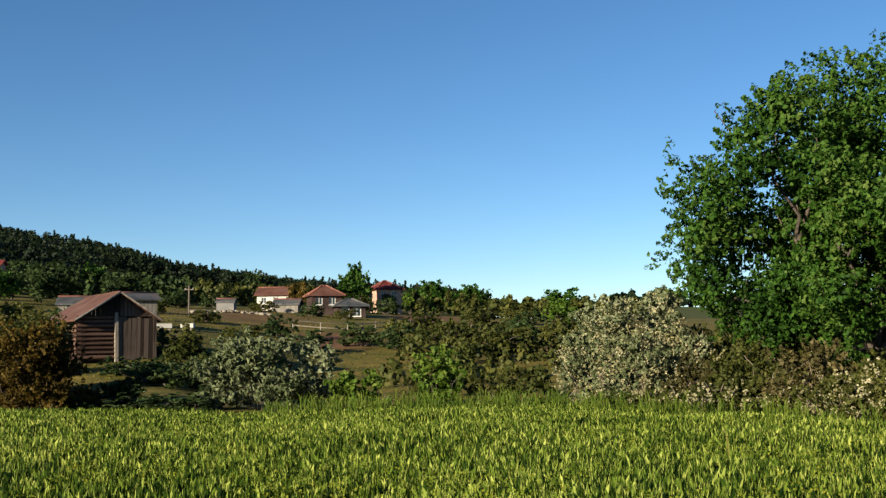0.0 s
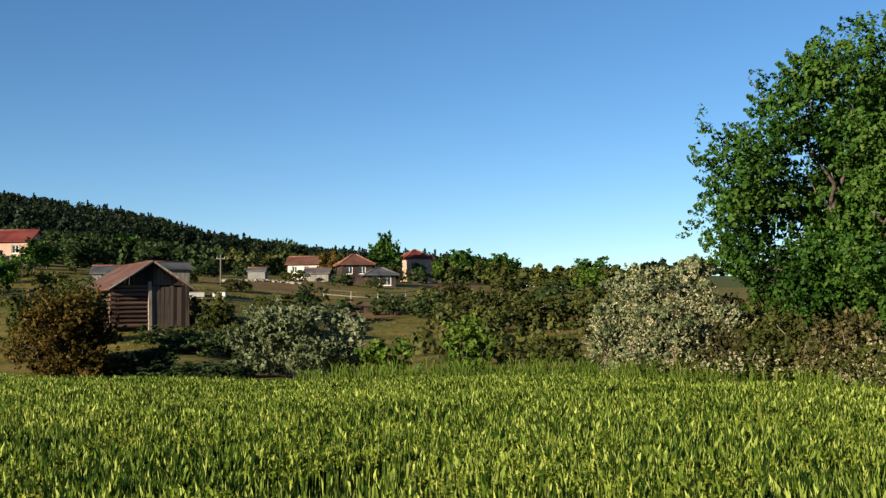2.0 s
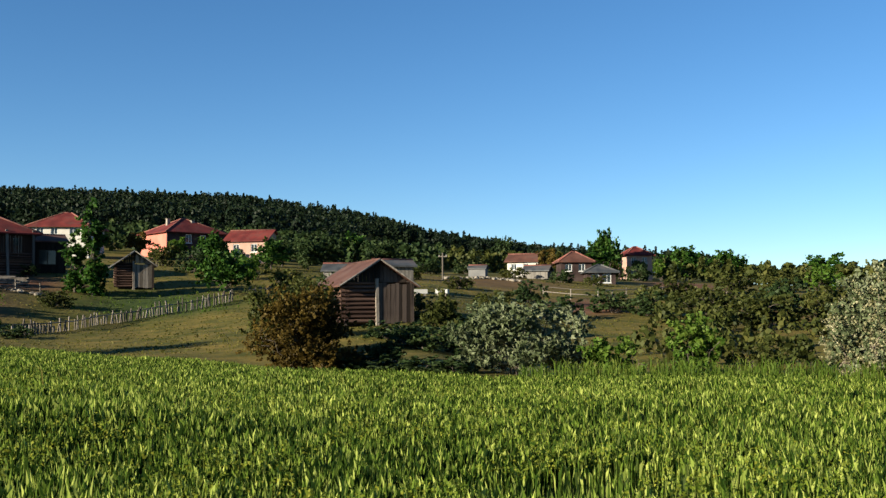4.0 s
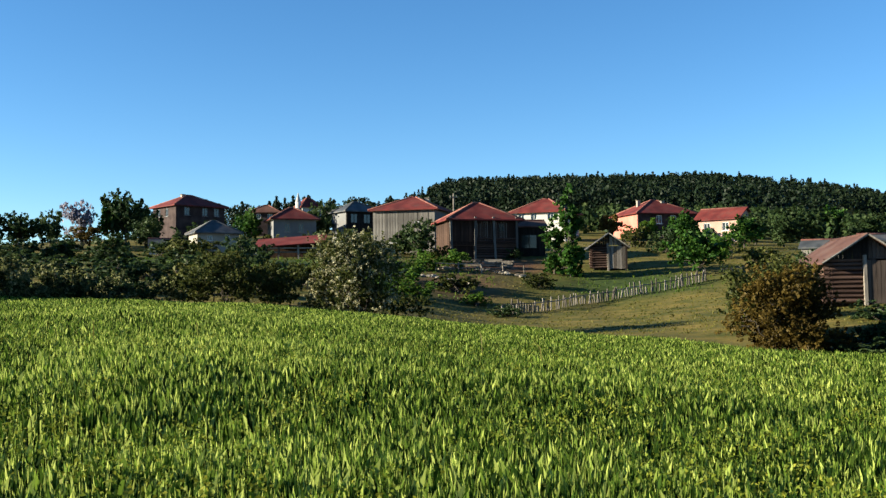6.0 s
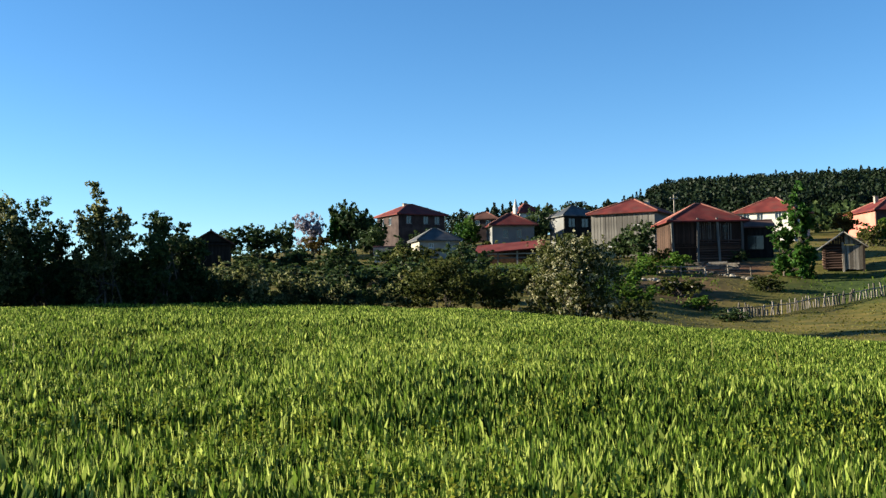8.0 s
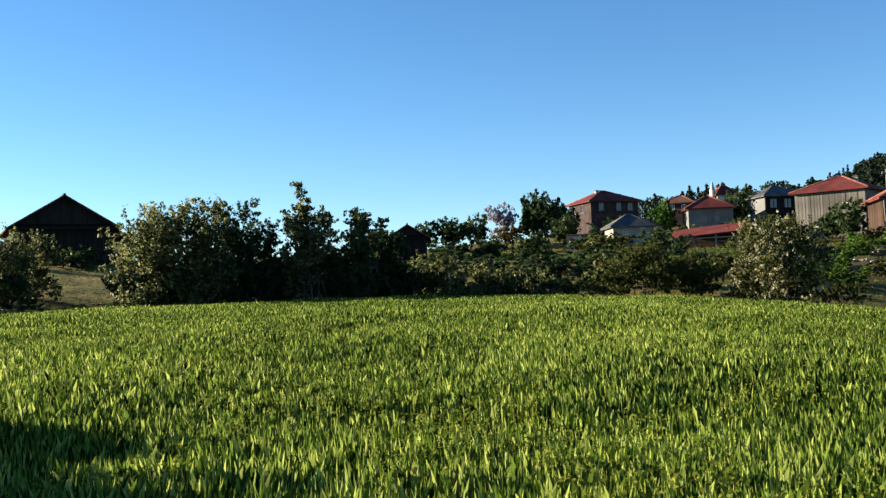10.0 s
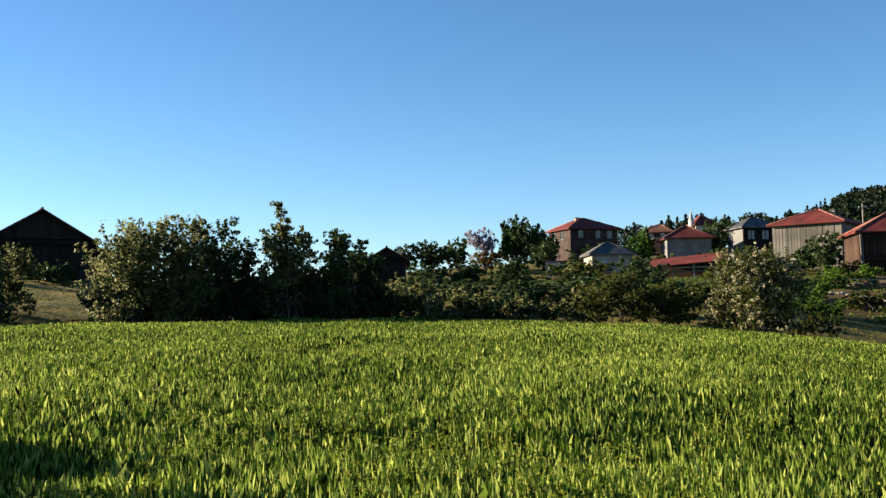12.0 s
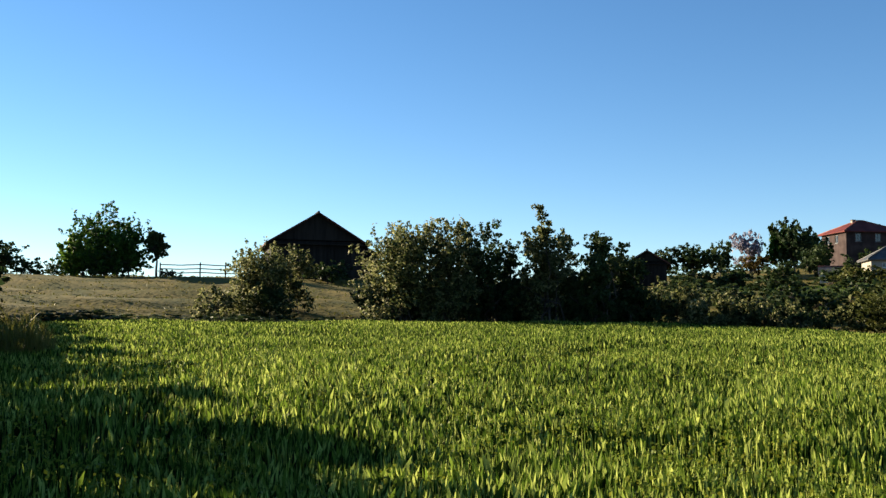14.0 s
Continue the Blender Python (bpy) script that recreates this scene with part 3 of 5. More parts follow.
def house(name, az, r, turn, L, W, eave, ridge, walls, roof, label, hip=True, over=0.5, cap=None, front=(), side=(), chimneys=(),
          paint=None, fascia=None, category="house", gable=None, depth=0.8, shaded_face=None, shaded_flank=None):
    """A house whose front looks at the field; eave and ridge are heights above the world's zero."""
    p = at(az, r)
    base = min(float(height(p.x + dx, p.y + dy)) for dx in (-L / 2, 0, L / 2) for dy in (-W / 2, 0, W / 2)) - depth * 0.3
    ob = thing(name, (p.x, p.y, base), az + turn, label, category)
    hw = eave - base
    for k, (w, dx, dy, rz, holes) in enumerate(((L, -L / 2, -W / 2, 0, front), (W - 0.5, L / 2, -W / 2 + 0.25, 90, ()),
                                                (L, L / 2, W / 2, 180, ()), (W - 0.5, -L / 2, W / 2 - 0.25, 270, side))):
        hs = [(h[0], hw - h[1] - h[3], h[0] + h[2], hw - h[1]) for h in holes]
        # a shaded front or flank takes a darker material in place of its own
        wl = part("wall", panel(w, hw, 0.25, hs), (shaded_face if k == 0 else shaded_flank if k == 1 else None) or walls, ob)
        wl.matrix_local = pose(dx, dy, 0, 0, 0, rz)
        for h in hs:
            window(wl, *h, paint)
    bm, caps, low = roof_mesh(L, W, ridge - eave, over, hip)
    rf = part("roof", bm, roof, ob)
    rf.location = (0, 0, hw + 0.1)
    part("ridge_cap", tubes([[(*q, 0.11) for q in c] for c in caps], 6), cap or RIDGE_TILE, rf)
    part("ceiling_board", boxes((-L / 2 - over + 0.1, -W / 2 - over + 0.1, low - 0.1, L / 2 + over - 0.1, W / 2 + over - 0.1, low - 0.02)),
         fascia or GREY_PLANK, rf)
    if not hip:
        for s in (-1, 1):
            g = bmesh.new()
            for y in (0, 0.2):
                vs = [g.verts.new((s * (L / 2 - y), -W / 2, 0)), g.verts.new((s * (L / 2 - y), W / 2, 0)), g.verts.new((s * (L / 2 - y), 0, ridge - eave - 0.05))]
                g.faces.new(vs)
            part("gable", g, gable or walls, rf)
    for cx, cy, ch in chimneys:
        c = part("chimney", boxes((cx - 0.25, cy - 0.25, 0.1, cx + 0.25, cy + 0.25, ridge - eave + ch)), BEIGE_WALL, rf, "plastered chimney")
        part("chimney_cap", boxes((cx - 0.33, cy - 0.33, ridge - eave + ch, cx + 0.33, cy + 0.33, ridge - eave + ch + 0.1)), STONE, c)
    return ob


def planked(parent, w, z0, z1, mat, m, lo=0.18, hi=0.32, gap=0.02, ragged=0.0, name="plank"):
    """Upright boards nailed side by side along x, each a part."""
    x = 0.0
    while x < w - 0.05:
        b = min(rng.uniform(lo, hi), w - x)
        o = part(name, boxes((0, -0.03, z0 + rng.uniform(0, ragged), b - gap, 0, z1 - rng.uniform(0, ragged))), mat, parent)
        o.matrix_local = m @ pose(x, rng.uniform(-0.012, 0.0), 0, 0, rng.uniform(-0.6, 0.6))
        x += b


# the orange house and its neighbours
# dark brick on the front paints in the shade on its orange plaster
house("house", 28.35, 163, 27, 9.8, 9.0, 14.5, 16.7, ORANGE_WALL, RED_TILE, "two-storey orange plastered house with a red hipped tile roof",
      front=[(3.0, 0.45, 1.0, 1.3), (5.4, 0.45, 1.0, 1.3), (7.6, 0.45, 1.0, 1.3), (3.0, 3.2, 1.0, 1.3), (6.0, 3.2, 1.0, 1.3)],
      chimneys=[(1.0, -1.0, -0.3), (-2.4, 0.4, -0.1)], shaded_face=BRICK_WALL)
# the right flank's shade is painted as dark brick over pink plaster
house("house", 24.6, 152, -25, 6.4, 5.0, 12.7, 14.2, PINK_WALL, RED_TILE, "pale pink plastered house with a red gabled roof", hip=False,
      front=[(1.2, 0.6, 1.0, 1.2), (4.0, 0.6, 1.0, 1.2)], over=0.4, shaded_flank=BRICK_WALL)
house("house", 34.3, 150, -18, 8.0, 7.0, 14.1, 16.0, WHITE_WALL, RED_TILE, "white plastered house with a broad red tile roof",
      front=[(1.0, 0.3, 0.9, 1.0), (2.9, 0.3, 0.9, 1.0), (5.4, 0.3, 0.9, 1.0)])
grey = house("house", 41.75, 123, -18, 7.6, 7.6, 12.2, 13.8, GREY_PLANK, RED_TILE, "tall house of weathered grey planks under a red tile roof",
             front=[(5.2, 0.5, 0.8, 1.1), (2.0, 3.0, 0.8, 1.0)], chimneys=[(1.6, 0.5, -0.2)])
planked(grey, 7.6, 0.2, 12.2 - grey.location.z, GREY_PLANK, pose(-3.8, -3.82, 0), 0.25, 0.45)
wood = house("house", 38.25, 113, 14, 7.6, 7.0, 10.25, 12.1, BROWN_PLANK, RED_TILE, "old brown timber house with a red tile roof and open gallery",
             front=[(5.3, 0.6, 0.8, 0.9)], over=0.55, paint=BROWN_PLANK)
hw = 10.25 - wood.location.z
planked(wood, 5.4, hw - 2.6, hw - 0.2, BROWN_PLANK, pose(-3.7, -3.52, 0), 0.2, 0.34, ragged=0.08)
planked(wood, 6.6, 0.4, hw - 0.2, BROWN_PLANK, pose(-3.82, 3.3, 0, 0, 0, 270), 0.2, 0.34, ragged=0.15)
for x in (-3.6, -1.1, 1.2, 3.6):
    o = part("post", boxes((-0.11, -0.11, -0.6, 0.11, 0.11, hw + 0.1)), GREY_PLANK, wood)
    o.matrix_local = pose(x, -3.75, 0, 0, rng.uniform(-3, 2), 0)
planked(wood, 3.4, hw - 2.5, hw - 0.3, PALE_WOOD, pose(-0.85, -3.58, 0), 0.12, 0.22, gap=0.16, ragged=0.3, name="lath")
side_log = tubes([[(-0.5, 0, 0, 1.0), (0.5, 0, 0, 0.95)]], 8)
side_log.materials.append(LOG_WOOD)
for k in range(9):
    o = part("log", side_log, None, wood)
    o.matrix_local = pose(1.2 + rng.normal() * 0.05, -3.56, 0.5 + 0.27 * k, 0, rng.uniform(-0.8, 0.8), 0) @ Matrix.Diagonal((4.9, 0.12, 0.125, 1))
for z in (0.6, 1.9, 2.1):
    part("rail", boxes((-3.7, -3.72, z, 3.7, -3.6, z + 0.1)), BROWN_PLANK, wood)
house("lean_to", 35.35, 116, 10, 3.2, 4.0, 9.6, 10.3, DARK_WOOD, RUST_SHEET, "dark timber lean-to with a rusty sheet roof", hip=False, over=0.3,
      front=[(0.5, 0.9, 1.8, 1.6)], paint=DARK_WOOD, category="shed")
# the front's shade is painted as dark wood, the white walls' as grey
house("house", 45.0, 141, 28, 5.0, 4.4, 13.7, 14.9, GREY_WALL, GREY_SHEET, "white house with its shaded front painted dark and grey sheet roof", over=0.45,
      front=[(0.6, 0.5, 1.1, 1.3), (2.6, 0.5, 1.1, 1.3)], cap=GREY_SHEET, shaded_face=DARK_WOOD, paint=DARK_WOOD)
house("house", 48.55, 137, 9, 5.6, 5.4, 12.3, 13.75, GREY_WALL, RED_TILE, "pale grey two-storey house with a red roof and white fascia", over=0.5,
      front=[(1.4, 0.8, 0.75, 1.1), (3.2, 0.8, 0.75, 1.1)], fascia=WHITE_PAINT, paint=BEIGE_WALL)
house("house", 47.6, 190, 20, 3.8, 4.4, 18.7, 20.3, WHITE_WALL, RED_TILE, "small white house with a red tile roof on the hill", over=0.4,
      front=[(1.2, 0.4, 0.8, 1.0)])
house("house", 49.9, 185, -10, 5.2, 4.4, 17.2, 18.4, BRICK_WALL, OLD_TILE, "low brick house with a weathered brown tile roof", over=0.4,
      front=[(1.2, 0.4, 0.8, 0.9), (3.2, 0.4, 0.8, 0.9)])
house("house", 52.8, 126, 14, 5.0, 4.4, 9.75, 11.05, BEIGE_WALL, GREY_SHEET, "small beige house with a grey hipped sheet roof", over=0.4,
      front=[(1.2, 0.5, 0.6, 0.6), (3.3, 0.3, 0.6, 0.6)], cap=GREY_SHEET)
house("house", 54.1, 162, 28, 8.2, 7.4, 16.0, 17.7, BRICK_WALL, RED_TILE, "two-storey unplastered brick house with a red hipped roof", over=0.5,
      front=[(1.4, 0.4, 0.9, 1.2), (4.4, 0.4, 0.9, 1.2), (6.4, 0.4, 0.9, 1.2)], side=[(1.2, 0.5, 0.9, 1.2), (3.8, 0.5, 0.9, 1.2)], chimneys=[(-0.9, 0.3, 0.05), (3.0, 0.5, -0.5)], paint=GREY_WALL)
house("shed", 55.6, 124, 0, 2.6, 2.4, 8.0, 8.75, WHITE_WALL, GREY_SHEET, "small whitewashed shed with a pale roof", hip=False, over=0.15, category="shed")
house("house", 3.3, 176, 20, 4.4, 4.4, 11.8, 13.1, PINK_WALL, RED_TILE, "two-storey white and pink house with a red roof", over=0.45,
      front=[(0.7, 0.5, 0.9, 1.1), (2.6, 0.5, 0.9, 1.1), (0.7, 2.4, 0.9, 1.1)])
house("house", 9.35, 151, -14, 4.6, 4.2, 9.6, 10.6, WHITE_WALL, OLD_TILE, "white cottage with a low red roof", hip=False, over=0.4,
      front=[(0.6, 0.4, 0.8, 0.9), (2.4, 0.4, 0.8, 0.9)])
house("porch", 8.7, 145, -14, 3.4, 2.4, 8.0, 8.6, GREY_PLANK, GREY_SHEET, "plank outbuilding with a grey sheet roof", hip=False, over=0.3, category="shed")
house("house", 6.7, 142, 10, 4.2, 4.2, 9.1, 10.3, BRICK_WALL, OLD_TILE, "brown brick house with a red roof and dark porch", over=0.45,
      front=[(0.6, 0.5, 0.9, 1.0), (2.4, 0.5, 0.9, 1.0)])
house("porch", 5.3, 139, 10, 3.8, 3.4, 7.5, 8.3, BRICK_WALL, GREY_SHEET, "open brick porch with a dark sheet roof", over=0.5, category="shed",
      front=[(0.5, 0.4, 1.1, 1.2), (2.1, 0.4, 1.1, 1.2)], cap=GREY_SHEET)
house("shed", 16.9, 92, 12, 3.2, 3.0, 6.1, 6.6, GREY_PLANK, GREY_SHEET, "plank shed with a low grey metal roof", hip=False, over=0.3, category="shed")
house("shed", 19.6, 110, -8, 4.0, 3.0, 6.5, 7.2, GREY_PLANK, GREY_SHEET, "weathered plank shed with a grey roof", hip=False, over=0.25, category="shed")
house("hut", 12.05, 132, -12, 2.2, 1.6, 7.7, 8.05, GREY_WALL, GREY_SHEET, "small pale hut with a grey sheet roof", hip=False, over=0.15, category="hut")
house("barn", 65.2, 110, 90, 6.0, 4.0, 8.4, 9.6, DARK_WOOD, OLD_TILE, "dark timber outbuilding with a gabled roof", hip=False, over=0.35, category="barn", fascia=DARK_WOOD)

# the dark barn on the crest
barn = house("barn", 83.9, 97, 96, 10.0, 8.2, 9.1, 11.6, DARK_WOOD, OLD_TILE, "large dark timber barn with a gabled roof", hip=False, over=0.55, category="barn", fascia=DARK_WOOD, cap=DARK_WOOD)
hb = 9.1 - barn.location.z
planked(barn, 7.7, 0.1, hb, DARK_WOOD, pose(-5.02, 3.85, 0, 0, 0, 270), 0.25, 0.4, ragged=0.06)

house("lean_to", 81.0, 99, 96, 4.0, 2.6, 8.3, 8.95, DARK_WOOD, OLD_TILE, "low dark lean-to with a tile roof beside the barn", hip=False, over=0.3, category="shed", fascia=DARK_WOOD, cap=OLD_TILE)

# white tower on the hill
p = at(48.15, 188)
tower = thing("tower", (p.x, p.y, p.z - 0.4), 0, "slim white plastered tower with a pointed top", "tower")
part("shaft", tubes([[(0, 0, 0, 0.55), (0, 0, 19.8 - p.z, 0.5)]], 10), WHITE_WALL, tower)
part("spire", tubes([[(0, 0, 19.8 - p.z, 0.5), (0, 0, 21.5 - p.z, 0.05)]], 10), WHITE_PAINT, tower)

# open shed with the red roof
p = at(48.6, 112)
shed = thing("shed", (p.x, p.y, p.z - 0.2), 48.6 - 6, "long open shed with posts and a red roof", "shed")
zr = 8.0 - p.z
rb = bmesh.new()
box(rb, -3.8, -1.9, 0, 3.8, 1.9, 0.12)
part("roof", rb, RED_TILE, shed).matrix_local = pose(0, 0, zr + 0.1, 16, -4, 0)
for x in (-3.3, -1.2, 0.9, 3.2):
    part("post", boxes((x - 0.09, -1.6, -0.2, x + 0.09, -1.42, zr - 0.3 + 0.06 * x)), PALE_WOOD, shed)
part("back_wall", boxes((-3.5, 1.3, -0.2, 3.5, 1.45, zr + 0.4)), BROWN_PLANK, shed)
part("rail", boxes((-3.4, -1.55, 0.7, 3.3, -1.47, 0.85)), PALE_WOOD, shed)
part("rail", boxes((-3.4, -1.55, 1.15, 3.3, -1.47, 1.27)), PALE_WOOD, shed)


# ---------------------------------------------------------------- log barn and hut
def log_hut(name, az, r, turn, w, d, hw, rise, label, logs=True, roof=RUST_SHEET, boards=BARN_PLANK):
    """A gabled hut: its left half of logs, its right half of upright boards."""
    p = at(az, r)
    base = p.z - 0.25
    ob = thing(name, (p.x, p.y, base), az + turn, label, "barn")
    part("core", boxes((-w / 2 + 0.22, -d / 2 + 0.25, 0, w / 2 - 0.22, d / 2 - 0.25, hw - 0.1)), DARK_WOOD, ob)
    z = 0.15
    log_me = tubes([[(-0.5, 0, 0, 1.0), (0.5, 0, 0, 0.93)]], 8)
    log_me.materials.append(LOG_WOOD)
    while z < hw - 0.1:
        q = rng.uniform(0.1, 0.135)
        for x0, x1, y, rz in ((-w / 2 - 0.2, -0.05, -d / 2 + 0.12, 0), (-d / 2, d / 2, -w / 2 + 0.12, 90), (-d / 2, d / 2, w / 2 - 0.12, 90)):
            o = part("log", log_me, None, ob)
            mid = (x0 + x1) / 2
            o.matrix_local = (pose(mid, y, z + q, 0, rng.uniform(-0.6, 0.6), 0) if rz == 0 else pose(y, mid, z + q, 0, 0, 90)) @ Matrix.Diagonal((x1 - x0, q, q, 1))
        z += 2 * q + 0.02
    planked(ob, w / 2 + 0.1, 0.05, hw - 0.05, boards, pose(-0.02, -d / 2 - 0.03, 0), 0.2, 0.34, ragged=0.1, name="board")
    k = -w / 2 + 0.1
    while k < w / 2 - 0.1:                       # boards of the gable
        b = rng.uniform(0.2, 0.3)
        top = rise * (1 - abs(k + b / 2) / (w / 2)) - 0.05
        if top > 0.08:
            o = part("board", boxes((0, -0.03, 0, b - 0.02, 0, top)), boards if k > -0.1 else DARK_WOOD, ob)
            o.matrix_local = pose(k, -d / 2 + 0.02, hw - 0.02)
        k += b
    part("corner_post", boxes((-0.1, -0.1, -0.2, 0.08, 0.1, hw + 0.2)), PALE_WOOD, ob).matrix_local = pose(-0.06, -d / 2 - 0.03, 0, 0, -1)
    part("corner_post", boxes((-0.1, -0.1, -0.2, 0.1, 0.1, hw)), BARN_PLANK, ob).matrix_local = pose(w / 2 + 0.05, -d / 2, 0)
    bm, caps, low = roof_mesh(d, w, rise, 0.45, False, 0.1)
    rf = part("roof", bm, roof, ob)
    rf.matrix_local = pose(0, 0, hw + 0.05, 0, 0, 90)
    part("ridge_cap", tubes([[(*q, 0.07) for q in c] for c in caps], 6), roof, rf)
    for s in (-1, 1):
        for t in (-1, 1):
            part("barge_board", tubes([[(s * (d / 2 + 0.45), t * (w / 2 + 0.45), low - 0.05, 0.06), (s * (d / 2 + 0.45), 0, rise - 0.03, 0.06)]], 4), GREY_PLANK, rf)
    return ob


log_hut("barn", 18.55, 66.0, 17, 4.3, 6.2, 2.7, 1.35, "old log barn with a boarded gable and rusty brown roof")
log_hut("hut", 31.0, 106, 6, 3.4, 3.4, 2.5, 1.15, "small grey plank hut with a gabled roof", roof=GREY_SHEET, boards=PALE_WOOD)

# ---------------------------------------------------------------- trees and bushes at the field's edge
p = at(-23.0, 36)
lob = lumpy(12.0, 12.2, 2.1, 92, 0.23, 0.42, 0.72)
for k in range(9):
    d, s = rng.uniform(2.4, 5.6), rng.uniform(-1.5, 1.5)
    lob.append((-0.923 * d + 0.38 * s, 0.384 * d + 0.92 * s, rng.uniform(3.2, 4.8), rng.uniform(0.7, 1.1), 0.75))
for k in range(16):
    d, a = rng.uniform(1.2, 3.6), rng.uniform(0, 2 * math.pi)
    lob.append((d * math.cos(a), d * math.sin(a), rng.uniform(2.5, 3.8), rng.uniform(0.8, 1.2), 0.75))
plant("tree", p, lob, 135000, 0.095, LEAF_TREE, "broad leafy green tree with gaps in its crown", "tree", thick=0.27, fork=2.0, count=36, spikes=30, shell=0.55, rough=0.15, turn=0.6, spray=0.8)
p = at(-27.5, 38)
plant("tree", p, lumpy(8, 9, 1.5, 40, 0.3), 9000, 0.15, LEAF_TREE, "leafy green tree behind the hedge", "tree", thick=0.25, fork=1.8, count=14)
for a, r, w, h, n in ((-9.3, 36.0, 2.6, 4.3, 20), (-11.9, 36.6, 2.0, 4.9, 16), (-7.4, 36.2, 1.6, 3.7, 10), (-10.7, 35.2, 2.4, 2.9, 16), (-13.6, 35.6, 1.6, 3.0, 10)):
    plant("shrub", at(a, r), lumpy(w, h, 0.1, n, 0.36, 0.5), int(900 * w * h * 0.6), 0.085, LEAF_GREYGREEN, "tall shrub in cream-white blossom at the field's edge",
          "shrub", PALE_BARK, 0.05, count=12, stems=6, blossom=(PETAL, int(700 * w * h), 0.055), spikes=60, rough=0.4, long=2.0)
for k, (a, r, w, h) in enumerate(((-13.6, 33.0, 2.2, 2.0), (-16.4, 31.8, 2.6, 2.4), (-19.6, 31.0, 2.8, 2.5), (-23.0, 30.6, 3.0, 2.4), (-26.5, 31, 3, 3), (-15.2, 37, 3.2, 3.8), (-18.2, 37, 3.2, 3.6), (-21.5, 37.5, 3.4, 3.4), (-24.5, 36, 3.2, 3.4))):
    plant("bush", at(a, r), lumpy(w, h, 0.0, 22, 0.34), int(620 * w * h), 0.085, LEAF_DRY if k in (0, 2) else LEAF_OLIVE,
          "tangled hedge bush with bare brown twigs", "bush", PALE_BARK, 0.06, count=22, stems=10, spikes=20)
for a, r, w, h in ((-14.5, 31.0, 2.0, 1.3), (-17.0, 30.0, 1.8, 1.0), (-20.5, 29.2, 2.2, 1.5), (-22.5, 28.8, 2.2, 1.9), (-24.5, 28.6, 2, 2.1), (-9.5, 33.6, 2.4, 1.0), (-12, 32.6, 2.2, 1.1)):
    plant("shrub", at(a, r), lumpy(w, h, 0.0, 16, 0.4), int(900 * w * h), 0.07, LEAF_OLIVE, "low bush with pale cream flower heads", "shrub", PALE_BARK,
          0.03, count=6, stems=5, blossom=(PETAL, int(600 * w * h), 0.055))
plant("bush", at(9.8, 39.5), lumpy(5.2, 3.0, 0.0, 60, 0.3, 0.45), 13000, 0.1, LEAF_GREYGREEN, "wide rounded bush with silvery grey-green leaves", "bush", BARK, 0.06,
      count=18, stems=8, spikes=80, long=2.3)
plant("bush", at(0.3, 39), lumpy(2.2, 2.3, 0.0, 22, 0.34), 2600, 0.12, LEAF_BRIGHT, "small bright green bush at the field's edge", "bush", BARK, 0.04, count=8, stems=5, spikes=16)
plant("bush", at(4.6, 38.5), lumpy(2.6, 1.6, 0.0, 20, 0.34), 2300, 0.11, LEAF_BRIGHT, "low green bush with thin shoots", "bush", BARK, 0.04, count=8, stems=5, spikes=16)
plant("bush", at(-2.6, 40), lumpy(2.4, 1.5, 0.0, 18, 0.34), 1700, 0.11, LEAF_OLIVE, "low dull green bush", "bush", BARK, 0.04, count=8, stems=5)
plant("bush", at(22.0, 39.5), lumpy(3.9, 3.35, 0.0, 50, 0.3, 0.45), 24000, 0.085, LEAF_BROWN, "rounded bush with coppery brown young leaves", "bush", BARK, 0.06, count=18, stems=8, spikes=24)
plant("bush", at(22.9, 48), lumpy(3.8, 3.5, 0.0, 36, 0.32), 11000, 0.1, LEAF_OLIVE, "olive green bush beside the coppery one", "bush", BARK, 0.06, count=12, stems=6, spikes=20)
# added dark bush that stands in for the shade before the barn
plant("bush", at(17.9, 41), lumpy(2.2, 1.0, 0.0, 22, 0.4), 3000, 0.09, LEAF_DARK, "dark low bush standing in for shade beside the log barn", "bush", BARK, 0.05, count=8, stems=6)
plant("bush", at(21.9, 57), lumpy(4.0, 4.2, 0.0, 30, 0.32), 9000, 0.12, LEAF_OLIVE, "green bush behind the coppery one", "bush", BARK, 0.06, count=10, stems=6, spikes=16)
plant("bush", at(14.4, 59), lumpy(2.6, 2.4, 0.0, 18, 0.34), 2300, 0.16, LEAF_OLIVE, "olive green bush beside the barn", "bush", BARK, 0.05, count=8, stems=5)
plant("tree", at(45.6, 55), lumpy(5.0, 4.9, 0.1, 60, 0.26, 0.45), 20000, 0.09, LEAF_OLIVE, "fruit tree with white blossom on its upper boughs", "tree", BARK, 0.12, 0.5, 22,
      stems=5, blossom=(PETAL, 13000, 0.09), spikes=110)
for a, r, w, h, leaf in ((52.6, 57, 4.4, 2.5, LEAF_OLIVE), (49.6, 58, 3.6, 2.0, LEAF_OLIVE), (56.0, 56, 3.0, 1.1, LEAF_HEDGE), (42.4, 60, 3.0, 1.0, LEAF_OLIVE),
                         (59.2, 54, 3.6, 1.5, LEAF_HEDGE), (61.6, 53, 3.2, 1.7, LEAF_HEDGE), (64.2, 52, 3.4, 2.1, LEAF_HEDGE)):
    plant("bush", at(a, r), lumpy(w * 1.1, h * 1.3, 0.0, 30, 0.33), int(900 * w * h), 0.1, leaf, "dull green hedgerow bush", "bush", BARK, 0.05, count=10, stems=6, spikes=14)
